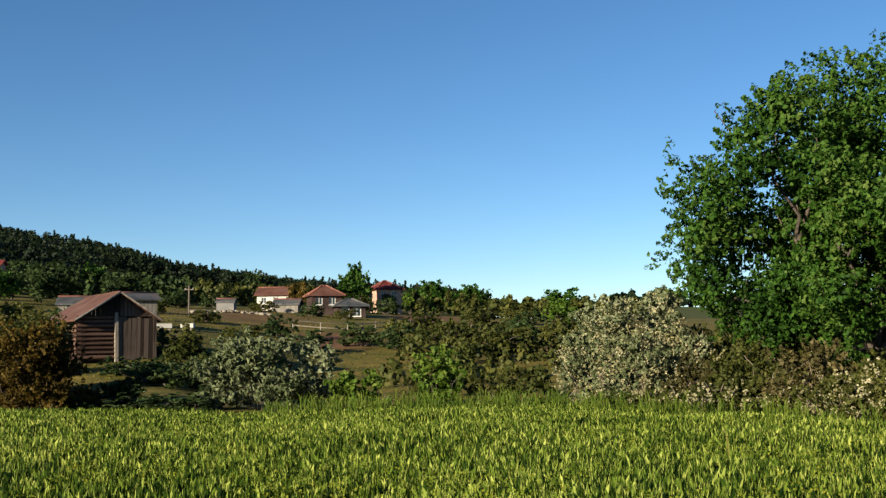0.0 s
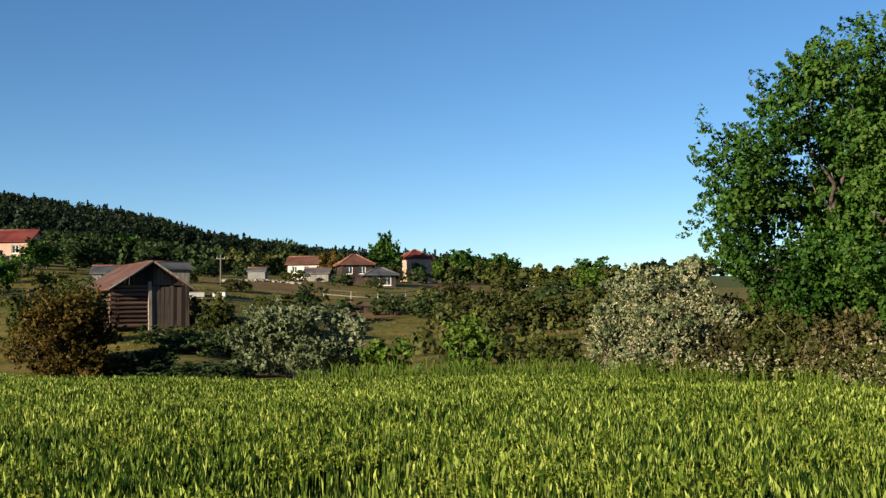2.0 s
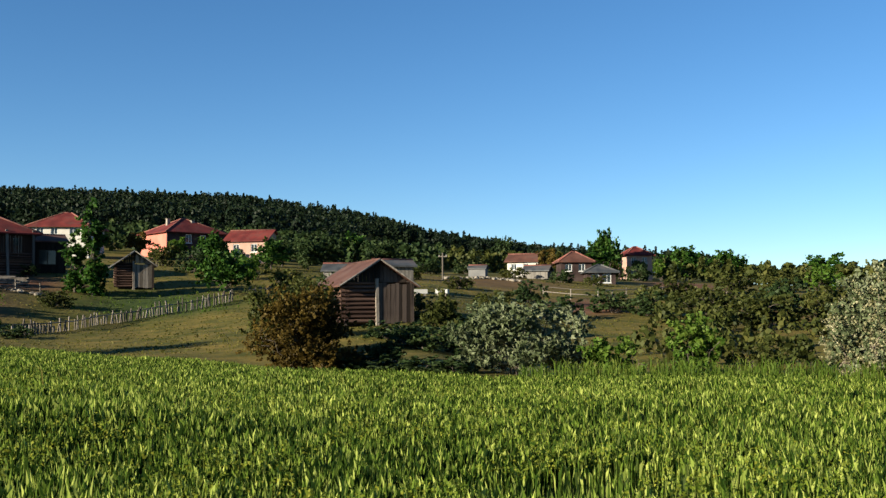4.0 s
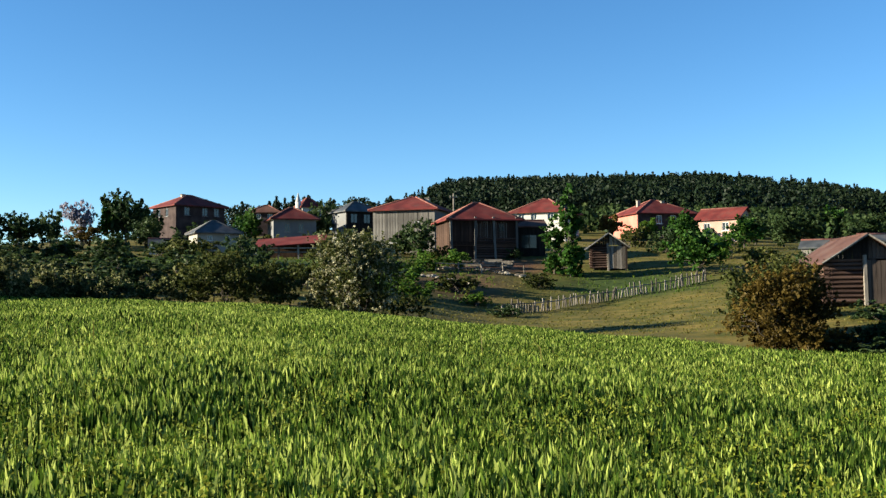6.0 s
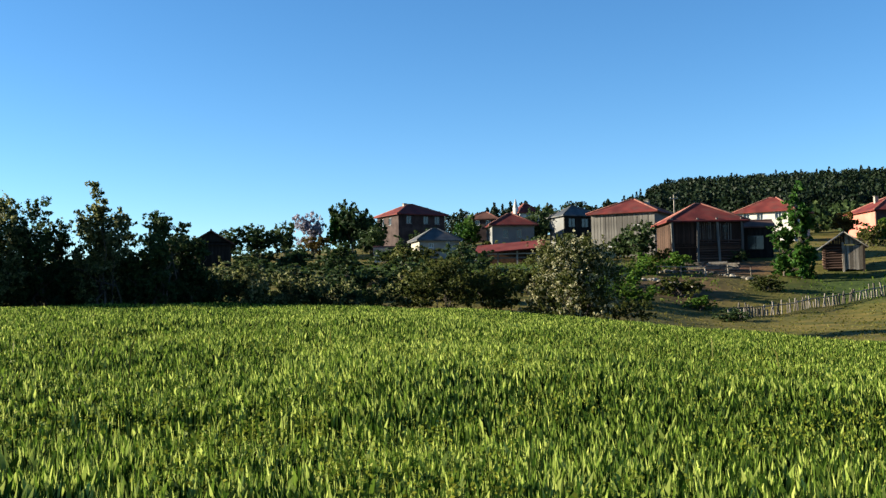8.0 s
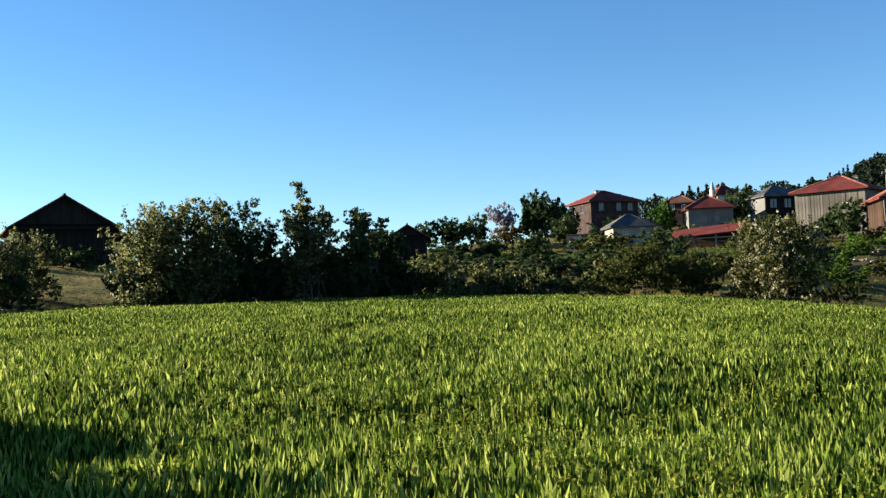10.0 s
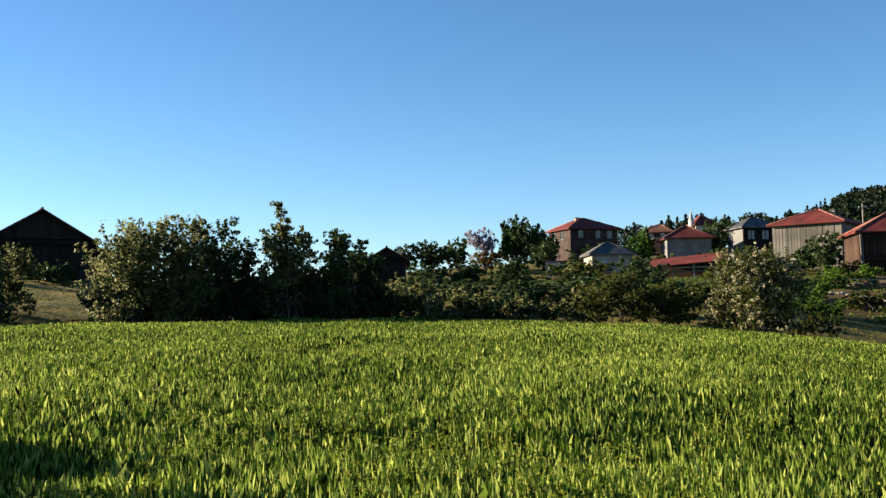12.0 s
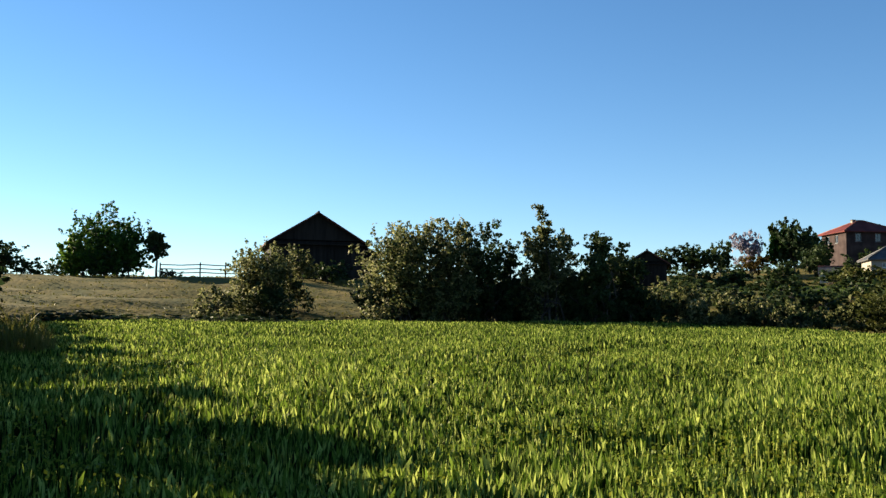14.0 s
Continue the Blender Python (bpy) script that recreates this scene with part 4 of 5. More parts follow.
for a, r, w, h, n, leaf, sp in ((79.0, 50, 4.6, 5.1, 60, LEAF_HEDGE, 90), (76.6, 50.5, 4.2, 5.2, 54, LEAF_HEDGE, 90), (74.3, 51, 3.2, 5.2, 40, LEAF_DARK, 40), (71.2, 50, 2.7, 6.0, 46, LEAF_HEDGE, 110),
                                (70.2, 51, 2.4, 4.6, 30, LEAF_DARK, 20), (68.2, 50, 2.6, 4.7, 34, LEAF_DARK, 60), (66.6, 51, 2.2, 4.4, 28, LEAF_DARK, 60), (73.2, 52, 2.0, 3.6, 18, LEAF_DARK, 20)):
    plant("tree", at(a, r), lumpy(w, h, 0.0, n, 0.26, 0.55), int(800 * w * h), 0.09, leaf, "ragged dark hedgerow tree with thin upright shoots", "tree", BARK, 0.1, 0.8, 20, stems=4, spikes=sp, rough=0.42, shell=0.35, long=1.9)
for a, r, w, h, leaf in ((87.0, 55, 4.2, 4.2, LEAF_HEDGE), (89.4, 53, 2.0, 1.7, LEAF_HEDGE), (84.8, 57, 1.8, 3.8, LEAF_HEDGE), (86.2, 54, 2.4, 2.2, LEAF_DARK)):
    plant("bush", at(a, r), lumpy(w, h, 0.0, 26, 0.33), int(900 * w * h), 0.09, leaf, "ragged bush on the dry pasture", "bush", BARK, 0.06, count=10, stems=5, spikes=16)
for a, r, w, h, leaf in ((79.8, 51.5, 3.6, 2.2, LEAF_DARK), (77.6, 51.5, 3.6, 2.4, LEAF_DARK), (75.4, 51.5, 3.4, 2.6, LEAF_DARK), (73.0, 51, 3.2, 2.4, LEAF_DARK), (71.2, 51.5, 3.2, 2.6, LEAF_DARK),
                         (69.2, 51, 3.2, 3.0, LEAF_DARK), (67.4, 51.5, 3.2, 2.8, LEAF_DARK), (65.6, 51.5, 3.0, 2.0, LEAF_DARK), (62.9, 53, 3.2, 1.9, LEAF_DARK), (60.4, 54, 3.2, 1.7, LEAF_DARK), (57.6, 55, 3.4, 1.4, LEAF_DARK)):
    plant("bush", at(a, r), lumpy(w, h, 0.0, 26, 0.36), int(900 * w * h), 0.1, leaf, "dense dark green undergrowth of the hedgerow", "bush", BARK, 0.05, count=8, stems=5)
# big round tree and its neighbour on the crest
plant("tree", at(94.8, 98), lumpy(7.0, 6.3, -0.3, 80, 0.3, 0.4), 16000, 0.16, LEAF_TREE, "big round green tree on the crest of the pasture", "tree", thick=0.25, fork=1.2, count=14, spikes=20)
plant("tree", at(96.3, 97), lumpy(3.0, 3.6, 0.0, 30, 0.34), 2600, 0.2, LEAF_BRIGHT, "rounded light green bush on the crest", "bush", thick=0.12, fork=0.6, count=8, spikes=8)
plant("tree", at(92.2, 97), lumpy(2.9, 4.6, 1.3, 26, 0.3), 1800, 0.2, LEAF_DARK, "small slender tree with a thin crown beside the rail fence", "tree", thick=0.13, fork=1.6, count=10, spikes=16)

# ---------------------------------------------------------------- trees of the village: a few grown once, then copied


def grown(w, h, low, n, count, leaf, size, label, category="tree", stems=1, spikes=10):
    return plant(category, (0, 0, 0), lumpy(w, h, low, n, 0.34, 0.5), count, size, leaf, label, category, BARK, 0.16, max(low, 0.8), 9, stems, spikes=spikes, low_sides=4)


KINDS = {
    "round": grown(5, 5.5, 0.3, 40, 3000, LEAF_TREE, 0.28, "round leafy green tree between the houses"),
    "dark": grown(5, 5.5, 0.3, 40, 3000, LEAF_DARK, 0.28, "dense dark green tree between the houses"),
    "bush": grown(4, 3.0, 0.0, 22, 1700, LEAF_OLIVE, 0.21, "olive green bush on the slope", "bush", 5),
    "shade": grown(4, 3.0, 0.0, 22, 1700, LEAF_DARK, 0.21, "dark green bush on the slope", "bush", 5),
    "bright": grown(4, 3.0, 0.0, 22, 1700, LEAF_BRIGHT, 0.21, "bright green bush on the slope", "bush", 5),
    "poplar": grown(2.6, 8.0, 0.1, 40, 3600, LEAF_TREE, 0.25, "tall narrow green poplar"),
    "copper": grown(4, 4.5, 0.8, 24, 2600, LEAF_BROWN, 0.2, "small tree with coppery young leaves"),
    "pale": grown(4, 4.5, 0.8, 26, 1500, PETAL_PINK, 0.22, "fruit tree in pale pink blossom"),
}
SIZES = {"round": (5, 5.5), "dark": (5, 5.5), "bush": (4, 3), "shade": (4, 3), "bright": (4, 3), "poplar": (2.6, 8), "copper": (4, 4.5), "pale": (4, 4.5)}
used = set()


def clone(kind, m):
    """A copy at the pose m, free of the first one's own scale."""
    s = KINDS[kind].scale
    return copy_thing(KINDS[kind], m @ Matrix.Diagonal((1 / s.x, 1 / s.y, 1 / s.z, 1)))


def put(kind, az, r, w, h):
    """A tree of that kind, that wide and high."""
    p = at(az, r, -0.1)
    m = pose(*p, 0, 0, rng.uniform(0, 360)) @ Matrix.Diagonal((w / SIZES[kind][0], w / SIZES[kind][0], h / SIZES[kind][1], 1))
    if kind in used:
        clone(kind, m)
    else:
        KINDS[kind].matrix_world = m
        used.add(kind)


PLACED = [
    ("poplar", 33.0, 100, 3.0, 9.2), ("poplar", 33.9, 101, 2.4, 6.0), ("round", 26.2, 100, 5.4, 4.6), ("copper", 30.6, 150, 3.6, 4.2),
    ("dark", 41.6, 106, 4.2, 4.6), ("bright", 39.4, 101, 3.4, 2.0), ("bright", 41.2, 98, 3.6, 2.2), ("round", 4.9, 168, 5.0, 8.4),
    ("poplar", 5.6, 160, 5.0, 5.4), ("copper", 8.0, 148, 3.4, 4.6), ("round", 23.6, 125, 4.2, 4.0), ("bright", 24.6, 112, 3.6, 3.0),
    ("dark", 46.9, 142, 4.0, 6.2), ("round", 50.9, 138, 4.2, 5.2), ("dark", 57.4, 142, 6.0, 7.4), ("pale", 59.7, 142, 4.6, 6.8)]
PLACED_WEST = [
    ("round", 58.2, 143, 4.0, 6.4), ("copper", 59.6, 134, 4.2, 3.2), ("dark", 62.6, 138, 5.4, 4.6), ("dark", 64.4, 138, 5.0, 4.2), ("dark", 61.2, 140, 3.6, 5.0),
    ("dark", 56.4, 132, 4.4, 4.2), ("shade", 58.4, 112, 5.0, 3.0), ("shade", 60.8, 108, 5.0, 2.6), ("shade", 62.6, 100, 5.4, 2.4), ("dark", 67.0, 104, 4, 3.4),
    ("round", 93.6, 97, 2.8, 3.2), ("bright", 95.9, 97, 3.4, 2.4), ("shade", 94.7, 96.5, 4.4, 2.2), ("dark", 99.8, 98, 3.8, 3.0),
    ("shade", 97.4, 97, 2.0, 1.6), ("shade", 98.7, 96, 3, 1.8), ("shade", 91.5, 96, 2.0, 0.9), ("shade", 84.8, 92, 3.0, 2.6), ("shade", 83.0, 88, 4.0, 2.0)]
SLOPE = [
    ("shade", 7.8, 84, 5.0, 2.2), ("shade", 4.6, 92, 4.4, 2.4), ("shade", 2.6, 90, 5.0, 2.2), ("bush", -0.6, 88, 5.0, 3.0), ("bush", -3.4, 80, 5.4, 3.0),
    ("shade", -4.6, 96, 5.4, 3.2), ("bush", -6.6, 84, 5.4, 3.4), ("bush", 1.2, 116, 4.0, 2.4), ("shade", 9.2, 96, 3.6, 2.4), ("bush", 11.2, 84, 3.6, 2.0),
    ("bright", 0.0, 70, 3.0, 2.0), ("bush", -1.8, 130, 6.0, 3.0), ("bush", -4.2, 140, 6.0, 3.0), ("bright", -6.4, 150, 6.0, 4.0), ("round", -6.6, 190, 8.0, 6.0),
    ("round", 0.6, 200, 8, 7.0), ("round", -1.6, 215, 9, 7.0), ("bright", 1.8, 185, 6, 4.0)]
SLOPE_WEST = [
    ("shade", 36.8, 72, 2.6, 1.0), ("bright", 38.4, 80, 3.0, 1.2), ("bush", 35.0, 92, 3.0, 1.6), ("bush", 39.6, 86, 4.0, 1.8), ("bright", 42.8, 88, 4.4, 2.2),
    ("bright", 42.2, 76, 3.6, 1.6), ("bush", 45.0, 98, 4.0, 2.6), ("shade", 51.2, 100, 4.6, 2.8), ("bush", 54.2, 104, 4.4, 2.6), ("shade", 22.6, 76, 3.0, 1.6),
    ("bright", 28.6, 152, 5.0, 3.4), ("bright", 27.0, 148, 5.0, 3.6), ("dark", 20.6, 150, 6.0, 5.4), ("dark", 17.6, 158, 6.0, 4.6), ("round", 19.0, 180, 7.0, 5.6),
    ("dark", 10.6, 230, 5.0, 7.6), ("dark", 13.8, 185, 6.0, 4.0), ("shade", 15.0, 140, 5.0, 2.2), ("bush", 13.2, 104, 3.0, 1.6), ("dark", 45.6, 180, 5.0, 6.0)]
YARDS = [
    ("bush", 43.6, 112, 3.4, 2.2), ("shade", 42.6, 116, 3.6, 2.6), ("shade", 36.2, 110, 2.4, 1.6), ("bush", 40.2, 108, 2.6, 1.8), ("shade", 45.4, 132, 4.4, 2.8),
    ("shade", 47.4, 128, 4.0, 2.6), ("bush", 49.6, 126, 3.6, 2.4), ("shade", 51.0, 120, 4.0, 2.4), ("bush", 53.4, 117, 4.0, 2.0), ("shade", 55.6, 118, 4.4, 2.2),
    ("shade", 53.6, 146, 6.0, 3.6), ("dark", 56.4, 150, 5.0, 5.4), ("bush", 29.6, 128, 4.0, 3.0), ("shade", 27.8, 120, 4.4, 3.2), ("shade", 25.6, 118, 4.2, 3.2),
    ("bush", 10.0, 140, 4.0, 1.8), ("shade", 7.4, 132, 3.6, 2.0)]
YARDS_EAST = [
    ("bush", 5.6, 130, 3.4, 1.6), ("shade", 3.2, 160, 5.0, 3.0), ("shade", 12.6, 150, 5.0, 2.4), ("bush", 16.0, 116, 4.0, 2.0), ("shade", 18.2, 100, 4.4, 2.2),
    ("shade", 20.4, 96, 4.0, 2.6), ("bush", 22.8, 104, 4.6, 2.4), ("dark", 21.6, 132, 5.0, 4.0), ("dark", 23.0, 140, 4.6, 4.2), ("round", 26.8, 132, 4.4, 4.4),
    ("shade", 16.2, 52, 2.4, 1.4), ("shade", 12.6, 50, 3.0, 1.6), ("shade", 15.6, 72, 2.6, 1.8)]
# low dark bushes at azimuth 12 to 19 stand in for the hollow's shade
THICKET = [
    ("shade", 19.2, 40, 3.0, 0.9), ("shade", 16.4, 39, 3.0, 0.8), ("shade", 14.4, 38.5, 2.8, 0.8), ("shade", 82.4, 49, 4.5, 0.7), ("shade", 85.6, 49.5, 4.5, 0.6),
    ("shade", 88.6, 49, 4.5, 0.7), ("shade", 91.6, 49.5, 4.5, 0.6), ("shade", 94.4, 49, 4.5, 0.7), ("shade", 97.2, 49, 4.5, 0.8),
    ("shade", 15.2, 50, 3.4, 1.3), ("shade", 13.6, 55, 3.6, 1.3), ("shade", 17.0, 55, 3.2, 1.2), ("shade", 12.2, 62, 3.6, 1.6), ("shade", 14.6, 66, 3.0, 1.4),
    ("shade", 51.6, 78, 5.0, 2.8), ("shade", 54.2, 84, 5.4, 2.2), ("shade", 56.8, 76, 5.0, 1.8), ("shade", 58.6, 90, 5.6, 1.8), ("shade", 60.6, 74, 5.0, 1.8),
    ("shade", 62.6, 84, 5.4, 2.0), ("shade", 64.8, 70, 5.0, 1.8), ("bush", 53.0, 66, 4.6, 2.6), ("bush", 50.6, 66, 4.4, 2.4), ("shade", 57.6, 66, 4.6, 2.6),
    ("bush", 47.6, 74, 4.6, 2.2), ("shade", 67.2, 62, 4.4, 3.0), ("shade", 69.6, 60, 4.4, 3.2), ("bright", 43.2, 80, 4.4, 2.0), ("shade", 72.6, 58, 4.0, 3.2)]
for row in THICKET + YARDS + YARDS_EAST + PLACED + PLACED_WEST + SLOPE + SLOPE_WEST:
    put(*row)


# ---------------------------------------------------------------- wooded hill and scrub
def woods(name, n, draw, label, size, per, leaf, tall, wide, firs=0.4):
    """Far trees past counting, each a ragged crown of clumps; firs is the share of pointed ones, with tiers."""
    pts, out = [], []
    for k in range(n):
        az, r = draw()
        x, y = -r * math.sin(radians(az)), r * math.cos(radians(az))
        z = float(height(x, y))
        h, w = tall * rng.uniform(0.75, 1.15), wide * rng.uniform(0.7, 1.3)
        t = rng.random(per) ** 0.8
        a = rng.uniform(0, 2 * math.pi, per)
        if rng.random() < firs:
            h, w = h * 1.12, w * 0.85
            form = (1.08 - t) * (0.78 + 0.3 * np.sin(t * 34 + k))
        else:
            form = np.where(t < 0.25, 0.5 + 2 * t, np.sqrt(np.clip(1 - t * t * 0.95, 0, 1))) * (0.85 + 0.22 * np.sin(3 * a + k) * np.sin(9 * t + k))
        rad = w * form * rng.uniform(0.6, 1.1, per)
        pts.append(np.stack([x + rad * np.cos(a), y + rad * np.sin(a), z + 0.12 * h + 0.88 * h * t], 1))
        out.append(np.stack([np.cos(a), np.sin(a), 0.5 + 0 * a], 1))
    me = leaves(name, np.vstack(pts), np.vstack(out), size, 1.3, 0.7)
    me.materials.append(leaf)
    tagged(new(name, me), label, "woods", kind="stuff")


def hill():
    az = rng.uniform(-2.6, 40.8)
    return az, rng.uniform(215 if az > 19 else 330, 430) if rng.random() < 0.75 else rng.uniform(380, 440)


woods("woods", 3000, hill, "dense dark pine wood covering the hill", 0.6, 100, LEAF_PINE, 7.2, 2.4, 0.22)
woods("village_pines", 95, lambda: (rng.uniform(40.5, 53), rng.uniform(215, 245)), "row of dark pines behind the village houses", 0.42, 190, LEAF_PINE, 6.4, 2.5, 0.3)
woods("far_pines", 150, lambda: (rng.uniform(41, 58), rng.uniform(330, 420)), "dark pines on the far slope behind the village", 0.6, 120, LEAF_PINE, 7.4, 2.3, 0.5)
woods("scrub", 240, lambda: (rng.uniform(-12, 14), rng.uniform(172, 250)), "mixed green scrub on the far slope", 0.7, 70, LEAF_OLIVE, 3.6, 1.8)
woods("far_scrub", 300, lambda: (rng.uniform(14, 34), rng.uniform(165, 230)), "green scrub below the wooded hill", 0.7, 60, LEAF_DARK, 4.0, 1.9)
woods("hedge_scrub", 70, lambda: (rng.uniform(-10, 3), rng.uniform(52, 112)), "low scrub on the valley slope", 0.3, 90, LEAF_OLIVE, 1.5, 1.1)
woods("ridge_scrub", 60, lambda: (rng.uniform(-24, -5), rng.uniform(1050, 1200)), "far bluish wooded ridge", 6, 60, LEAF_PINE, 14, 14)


# ---------------------------------------------------------------- grass
def blades(name, az, r, tall, width, lean, mat, label, per=3, spread=0.026, slim=False, even=0.0):
    """Tufts of upright blades; az, r place them, tall and width size them; slim ones have three corners."""
    n = len(r)
    tall = tall * (1 + (1 - even) * rng.uniform(-0.25, 0.2, n))
    az, r, tall, width = [np.repeat(q, per) for q in (az, r, tall, width)]
    m = n * per
    x = -r * np.sin(np.radians(az)) + rng.normal(size=m) * spread
    y = r * np.cos(np.radians(az)) + rng.normal(size=m) * spread
    z = height(x, y) - 0.02
    tall = tall * (1 + (1 - even) * rng.uniform(-0.3, 0.1, m))
    a = rng.uniform(0, 2 * math.pi, m)
    side = np.stack([np.cos(a), np.sin(a), 0 * a], 1) * (width * rng.uniform(0.7, 1.3, m) / 2)[:, None]
    b = rng.uniform(0, 2 * math.pi, m)
    bend = np.stack([np.cos(b), np.sin(b), 0 * b], 1) * (tall * lean * rng.uniform(0.2, 1.5, m))[:, None]
    root = np.stack([x, y, z], 1)
    up = np.array((0, 0, 1.0))
    high = rng.uniform(0.72, 0.88, m)
    mid = root + bend * 0.4 + up * (tall * high)[:, None]
    tip = root + bend + up * tall[:, None]
    v = np.stack([root, mid + side, tip] + ([] if slim else [mid - side]), 1).reshape(-1, 3)
    me = quads_mesh(name, v, 3 if slim else 4)
    me.materials.append(mat)
    return tagged(new(name, me), label, "grass", kind="stuff")


def scatter(n, a0, a1, r0, r1, power):
    """Places whose number for each square metre falls with the distance."""
    u = rng.random(n)
    e = 2 - power
    return rng.uniform(a0, a1, n), (r0 ** e + u * (r1 ** e - r0 ** e)) ** (1 / e)


az, r = scatter(420000, -30, 106, 5.5, 48.5, 0.95)
er = np.interp(az, EDGES[:, 0], EDGES[:, 1])
xx, yy = -r * np.sin(np.radians(az)), r * np.cos(np.radians(az))
swell = (np.sin(xx * 0.33 + 2.1 * np.sin(yy * 0.21)) * np.sin(yy * 0.55 + 1.5 * np.sin(xx * 0.27)) + 0.5 * np.sin(xx * 1.1 + yy * 0.4 + 2 * np.sin(yy * 0.8)))
tuft = np.sin(xx * 7.3 + 3 * np.sin(yy * 5.1)) * np.sin(yy * 8.7 + 3 * np.sin(xx * 6.3))
keep = (r < er + 0.6) & (rng.random(len(r)) < 0.62 + 0.25 * soft(r, 14, 36) + (0.15 * swell + 0.55 * tuft) * (1 - 0.6 * soft(r, 14, 36))) & ((swell > -0.85) | (r > 30) | (rng.random(len(r)) < 0.3))
az, r, swell, tuft = az[keep], r[keep], swell[keep], tuft[keep]
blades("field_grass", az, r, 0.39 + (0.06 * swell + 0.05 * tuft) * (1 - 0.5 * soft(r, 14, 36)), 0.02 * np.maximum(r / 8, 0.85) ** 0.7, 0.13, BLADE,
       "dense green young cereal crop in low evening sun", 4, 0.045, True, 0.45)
az, r = scatter(14000, -60, 300, 1.0, 30, 1.0)
keep = (r < 6) | ((az > 106) | (az < -30))
blades("near_grass", az[keep], r[keep], np.full(keep.sum(), 0.38), np.full(keep.sum(), 0.026), 0.25, BLADE, "green young crop round the viewpoint")
az, r = scatter(8000, -30, 106, 5.5, 26, 1.6)
keep = np.sin(az * 0.33 + r * 0.2) * np.sin(r * 0.8 + az * 0.15) > -0.1
az, r = np.repeat(az[keep], 7), np.repeat(r[keep], 7)
xx, yy = -r * np.sin(np.radians(az)) + rng.normal(size=len(r)) * 0.05, r * np.cos(np.radians(az)) + rng.normal(size=len(r)) * 0.05
me = leaves("field_weeds", np.stack([xx, yy, height(xx, yy) + rng.uniform(0.32, 0.47, len(r))], 1), np.tile((0, 0, 0.6), (len(r), 1)), 0.024, 1.4)
me.materials.append(WEED)
tagged(new("field_weeds", me), "small yellow-green weeds among the crop", "weeds", kind="stuff")
az, r = scatter(70, -20, 104, 11, 26, 1.2)
blades("grass_stalks", az, r, rng.uniform(0.5, 0.95, len(r)), np.full(len(r), 0.02), 0.2, MEADOW_BLADE, "few tall pale grass stalks above the crop", 1)
az = rng.uniform(-34, 112, 5200)
er = np.interp(az, EDGES[:, 0], EDGES[:, 1])
r = er + rng.uniform(-1.2, 2.2, len(az))
blades("verge_grass", az, r, rng.uniform(0.35, 0.85, len(az)) * np.where(az < 10, 1.0, 0.42), np.full(len(az), 0.03), 0.3, VERGE, "taller wild grass along the field's edge", 4)
az, r = scatter(26000, -12, 104, 50, 135, 1.2)
lush, soil = cover(az, r)
dry = (soil < 0.35) & (lush < 0.4)
blades("meadow_grass", az[dry], r[dry], rng.uniform(0.05, 0.14, dry.sum()), 0.08 * (r[dry] / 60), 0.7, MEADOW_BLADE, "patchy dry pasture grass on the slopes", 3)
wet = lush >= 0.4
blades("garden_grass", az[wet], r[wet], rng.uniform(0.1, 0.3, wet.sum()), 0.07 * (r[wet] / 60), 0.5, VERGE, "green grass of the gardens below the houses", 3)


# ---------------------------------------------------------------- fences and small things
def picket_fence(ends, step, tall, label, mat, rails=True):
    """Uneven upright pickets along a line of (azimuth, distance)."""
    pts = [at(*e) for e in ends]
    ob = thing("fence", pts[0], 0, label, "fence")
    me = None
    for p, q in zip(pts, pts[1:]):
        n = max(int((q - p).length / step), 1)
        for k in range(n):
            c = p.lerp(q, (k + rng.uniform(-0.2, 0.2)) / n)
            c.z = float(height(c.x, c.y)) - 0.1
            if rng.random() < 0.14:
                continue
            if me is None:
                me = bpy.data.meshes.new("picket")
                bm = boxes((-0.055, -0.025, 0, 0.055, 0.025, 0.9))
                bm.to_mesh(me)
                bm.free()
                me.materials.append(mat)
            o = part("picket", me, None, ob)
            yaw = math.degrees(math.atan2(q.y - p.y, q.x - p.x))
            o.matrix_local = pose(*(c - pts[0]), rng.uniform(-8, 8), rng.uniform(-9, 9), yaw) @ Matrix.Diagonal((rng.uniform(0.8, 1.6), 1, tall * rng.uniform(0.5, 1.2), 1))
        if rails:
            for z in (0.6,):
                a, b = p - pts[0], q - pts[0]
                part("rail", tubes([[(a.x, a.y, a.z + z * tall, 0.04), (b.x, b.y, b.z + z * tall, 0.04)]], 5), mat, ob)
    return ob


def rail_fence(ends, tall, label, mat, post=2.2, rows=(0.5, 0.95)):
    pts = [at(*e) for e in ends]
    ob = thing("fence", pts[0], 0, label, "fence")
    for p, q in zip(pts, pts[1:]):
        n = max(int((q - p).length / post), 1)
        for k in range(n + 1):
            c = p.lerp(q, k / n) - pts[0]
            g = p.lerp(q, k / n)
            z = float(height(g.x, g.y)) - pts[0].z
            part("post", tubes([[(c.x, c.y, z - 0.3, 0.07), (c.x + rng.normal() * 0.05, c.y, z + tall * rng.uniform(0.95, 1.15), 0.055)]], 6), mat, ob)
        for row in rows:
            a, b = p - pts[0], q - pts[0]
            part("rail", tubes([[(a.x, a.y, a.z + row * tall, 0.05), ((a.x + b.x) / 2, (a.y + b.y) / 2, (a.z + b.z) / 2 + row * tall - 0.05, 0.045), (b.x, b.y, b.z + row * tall, 0.05)]], 5), mat, ob)
    return ob


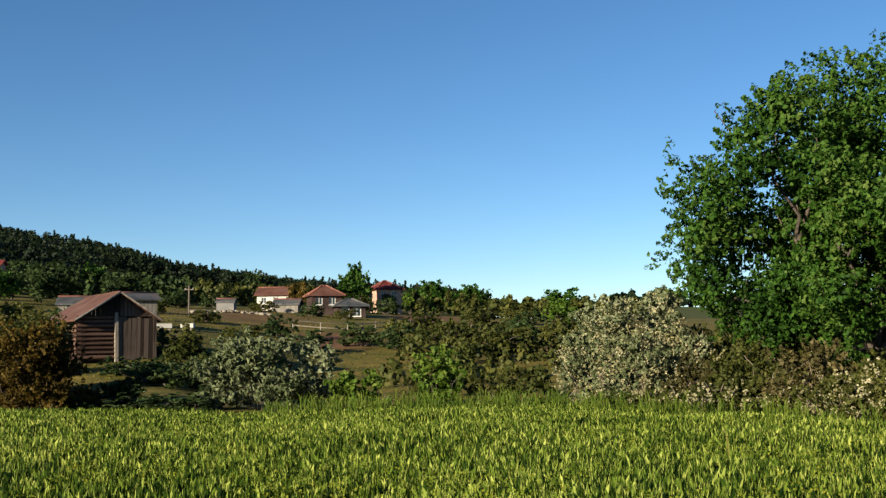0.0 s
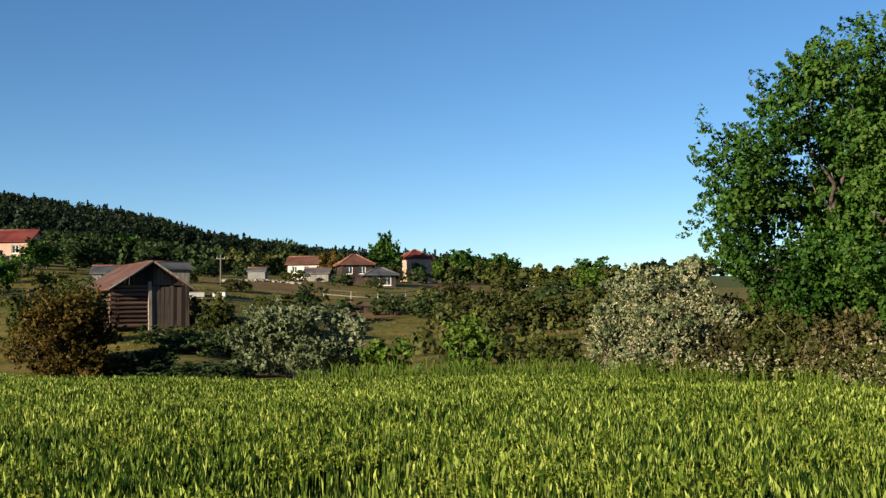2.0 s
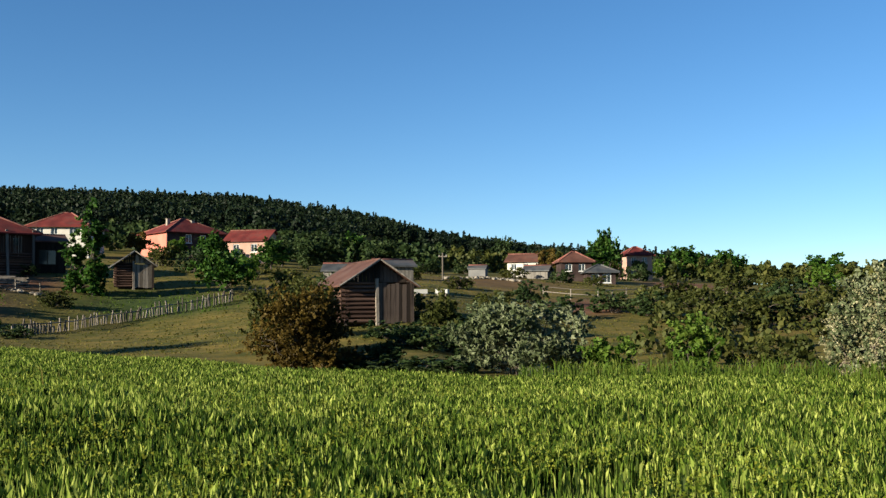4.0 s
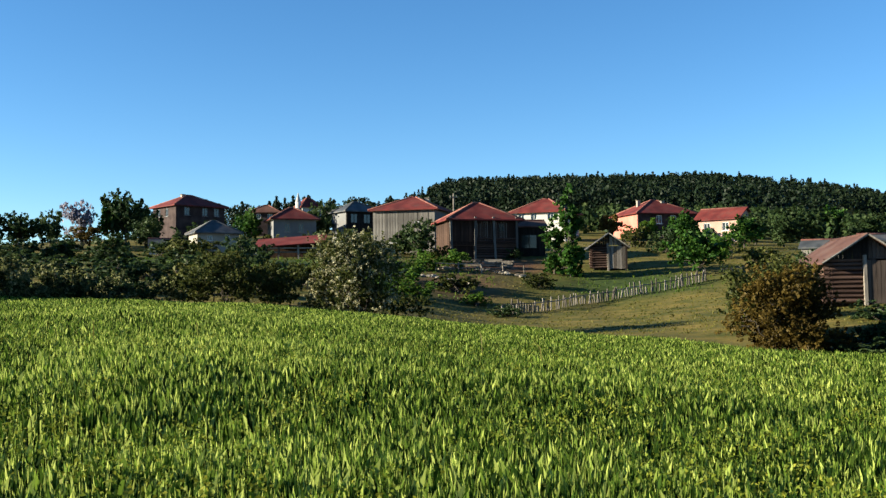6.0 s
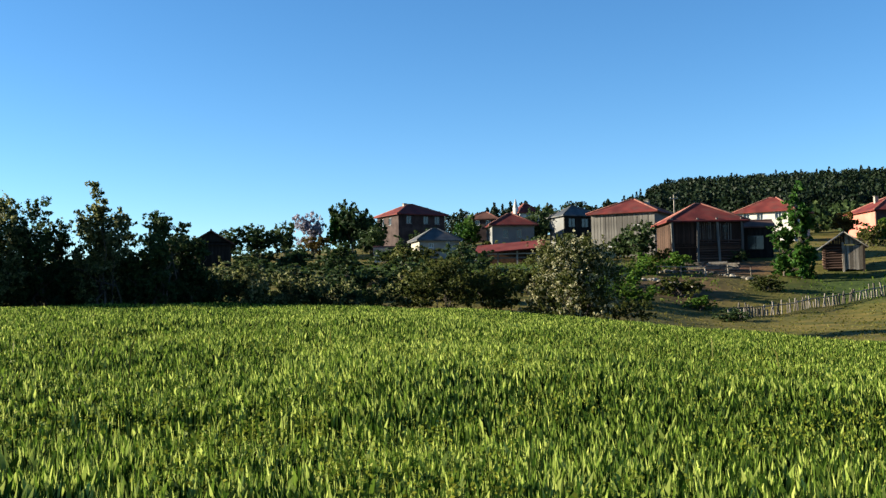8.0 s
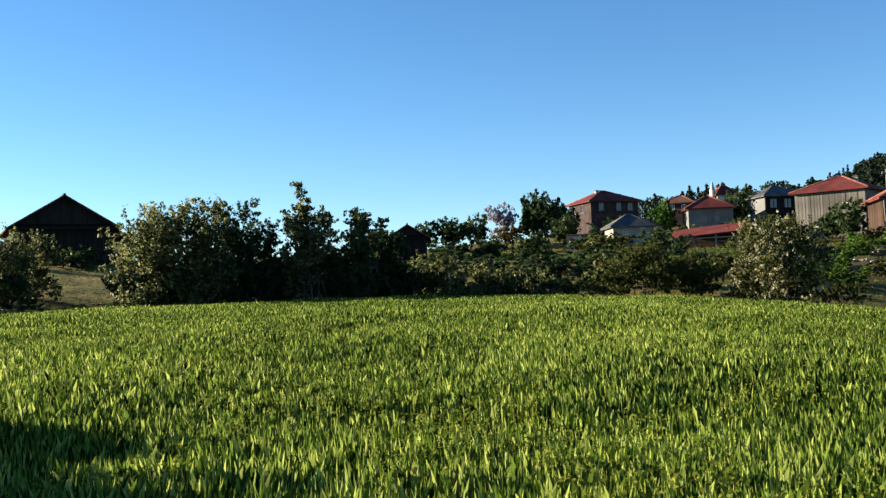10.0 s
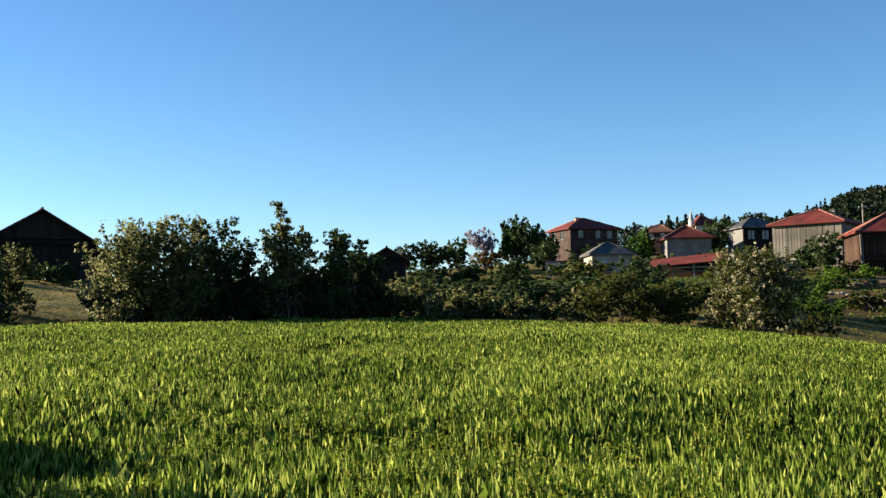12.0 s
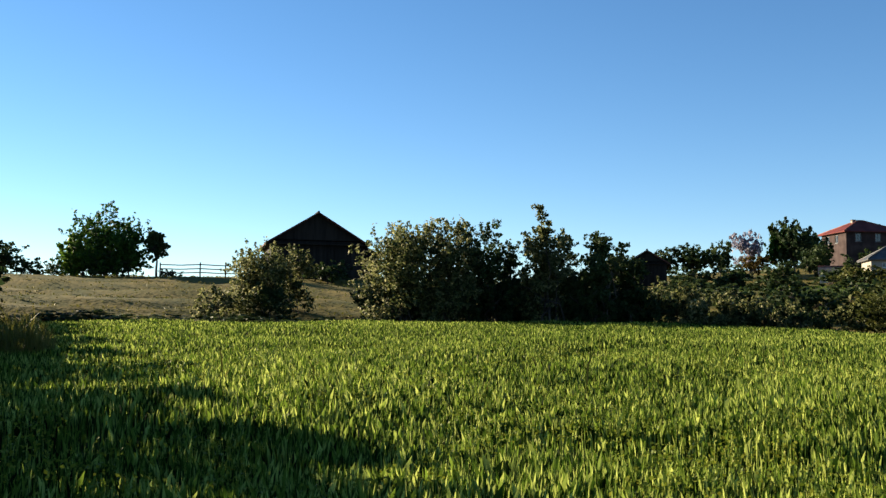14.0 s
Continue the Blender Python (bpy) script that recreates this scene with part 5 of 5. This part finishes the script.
picket_fence([(36.9, 75), (35.2, 78), (33.9, 80), (32.7, 84), (30.7, 88)], 0.28, 1.1, "crooked grey picket fence down the pasture", PALE_WOOD)
picket_fence([(30.7, 88), (28.8, 91), (27.2, 93), (25.6, 97)], 0.28, 1.2, "crooked grey picket fence below the garden", PALE_WOOD)
picket_fence([(24.9, 98), (23.6, 99)], 0.25, 1.2, "pale wooden fence beside the garden", PALE_WOOD)
rail_fence([(8.4, 105), (5.4, 104), (2.4, 112), (0.4, 122)], 1.1, "rough timber rail fence across the slope", PALE_WOOD)
rail_fence([(40.6, 97), (38.0, 98), (35.6, 100)], 0.9, "low timber rail fence on the terrace", PALE_WOOD)
rail_fence([(92.0, 95), (89.9, 95), (87.2, 95)], 1.15, "dark timber rail fence on the crest", DARK_WOOD, rows=(0.35, 0.65, 0.97))
rail_fence([(52.0, 110), (50.2, 110)], 1.1, "timber rail fence beside the open shed", PALE_WOOD)

# leaning pale planks on the terrace
for a, r in ((38.6, 103), (37.4, 103.5), (36.7, 103)):
    p = at(a, r)
    o = tagged(new("plank_stack", bpy.data.meshes.new("plank_stack")), "small stack of pale sawn planks on the bank", "planks", "stacks of planks")
    bm = bmesh.new()
    for k in range(5):
        box(bm, -0.9, -0.3, 0.14 * k, 0.9, 0.3, 0.14 * k + 0.11, pose(rng.normal() * 0.1, rng.normal() * 0.05, 0, 0, 0, rng.normal() * 4))
    bm.to_mesh(o.data)
    bm.free()
    o.data.materials.append(PALE_WOOD)
    o.matrix_world = pose(*p, 0, 0, a + rng.uniform(-20, 20))

# pale slabs beside the barn
for a, r, l, t in ((15.35, 88, 1.2, 8), (14.1, 91, 1.1, -14)):
    p = at(a, r)
    ob = thing("trough", p, a + t, "white-painted trough standing on the dry slope", "trough", "troughs")
    part("basin", boxes((-l / 2, -0.35, 0.25, l / 2, -0.28, 0.62), (-l / 2, 0.28, 0.25, l / 2, 0.35, 0.62), (-l / 2, -0.28, 0.25, -l / 2 + 0.07, 0.28, 0.62),
                        (l / 2 - 0.07, -0.28, 0.25, l / 2, 0.28, 0.62), (-l / 2 + 0.07, -0.28, 0.25, l / 2 - 0.07, 0.28, 0.32)), WHITE_PAINT, ob)
    for x in (-l / 2 + 0.2, l / 2 - 0.2):
        part("leg", boxes((x - 0.07, -0.3, -0.1, x + 0.07, 0.3, 0.25)), STONE, ob)

# stones of a fallen wall along the track
stone_me = []
for k in range(4):
    bm = bmesh.new()
    bmesh.ops.create_icosphere(bm, subdivisions=1, radius=0.5)
    for v in bm.verts:
        v.co *= rng.uniform(0.75, 1.2)
        v.co.z *= 0.7
    me = bpy.data.meshes.new("stone")
    bm.to_mesh(me)
    bm.free()
    me.materials.append(STONE)
    stone_me.append(me)
p0 = at(11, 126)
pile = thing("stone_wall", p0, 0, "tumbled dry stone wall along the track", "wall")
for k in range(70):
    t = rng.random()
    q = at(9.4 + 4.6 * t + rng.normal() * 0.06, 126 + 3 * math.sin(4 * t) + rng.normal() * 0.4)
    s = rng.uniform(0.25, 0.8)
    part("stone", stone_me[k % 4], None, pile).matrix_local = pose(*(q - p0 + Vector((0, 0, 0.12))), 0, 0, rng.uniform(0, 360)) @ Matrix.Diagonal((s, s, s, 1))

# low bank walls below the timber house
for a0, a1, r0 in ((42.6, 38.4, 92), (40.4, 35.6, 99)):
    p0 = at((a0 + a1) / 2, r0)
    bank = thing("stone_wall", p0, 0, "low rough stone bank across the terrace", "wall")
    for k in range(46):
        t = rng.random()
        q = at(a0 + (a1 - a0) * t, r0 + 1.4 * math.sin(5 * t) + rng.normal() * 0.25)
        s = rng.uniform(0.2, 0.65)
        part("stone", stone_me[k % 4], None, bank).matrix_local = pose(*(q - p0 + Vector((0, 0, 0.08))), 0, 0, rng.uniform(0, 360)) @ Matrix.Diagonal((s * 1.4, s, s, 1))

# utility poles
for a, r, top, yaw in ((14.05, 119, 9.0, 20), (39.5, 126, 14.6, 60), (50.9, 150, 15.0, 70)):
    p = at(a, r)
    pole = thing("utility_pole", p, yaw, "slim grey wooden utility pole in the village", "pole", "utility poles")
    part("mast", tubes([[(0, 0, -0.5, 0.11), (0, 0, top - p.z, 0.08)]], 8), PALE_WOOD, pole)
    part("crossarm", boxes((-0.5, -0.05, top - 0.5 - p.z, 0.5, 0.05, top - 0.4 - p.z)), PALE_WOOD, pole)
    for x in (-0.42, 0.42):
        part("insulator", tubes([[(x, 0, top - 0.4 - p.z, 0.04), (x, 0, top - 0.25 - p.z, 0.03)]], 6), WHITE_PAINT, pole)

# tall pale grass on the bank at the field's end
az = rng.uniform(97.3, 104, 900)
blades("bank_grass", az, 27 + rng.uniform(-3, 3, len(az)), rng.uniform(0.5, 1.25, len(az)) * np.clip((az - 96.8) / 2, 0.3, 1), np.full(len(az), 0.02), 0.3, MEADOW_BLADE,
       "tall pale dry grass on the bank", 4)

# unseen bushes along the near end of the field, beside the person with the camera
# added out of view to cast the shade over the field's left corner
for k in range(30):
    t = k / 19.5
    x, y = -54 + 29 * t + rng.normal() * 0.4, -11.6 + 2.0 * t + rng.normal() * 0.4
    m = pose(x, y, float(height(x, y)) - 0.1, 0, 0, rng.uniform(0, 360)) @ Matrix.Diagonal((1.1, 1.1, rng.uniform(0.87, 1.01) + 0.3 * t, 1))
    clone("shade", m)
# second unseen row, added to close the lit gap in that shade
for k in range(9):
    x, y = -19.5 + 1.7 * k + rng.normal() * 0.3, -10.4 + 0.1 * k + rng.normal() * 0.3
    clone("shade", pose(x, y, float(height(x, y)) - 0.1, 0, 0, rng.uniform(0, 360)) @ Matrix.Diagonal((1.15, 1.15, rng.uniform(1.35, 1.5), 1)))
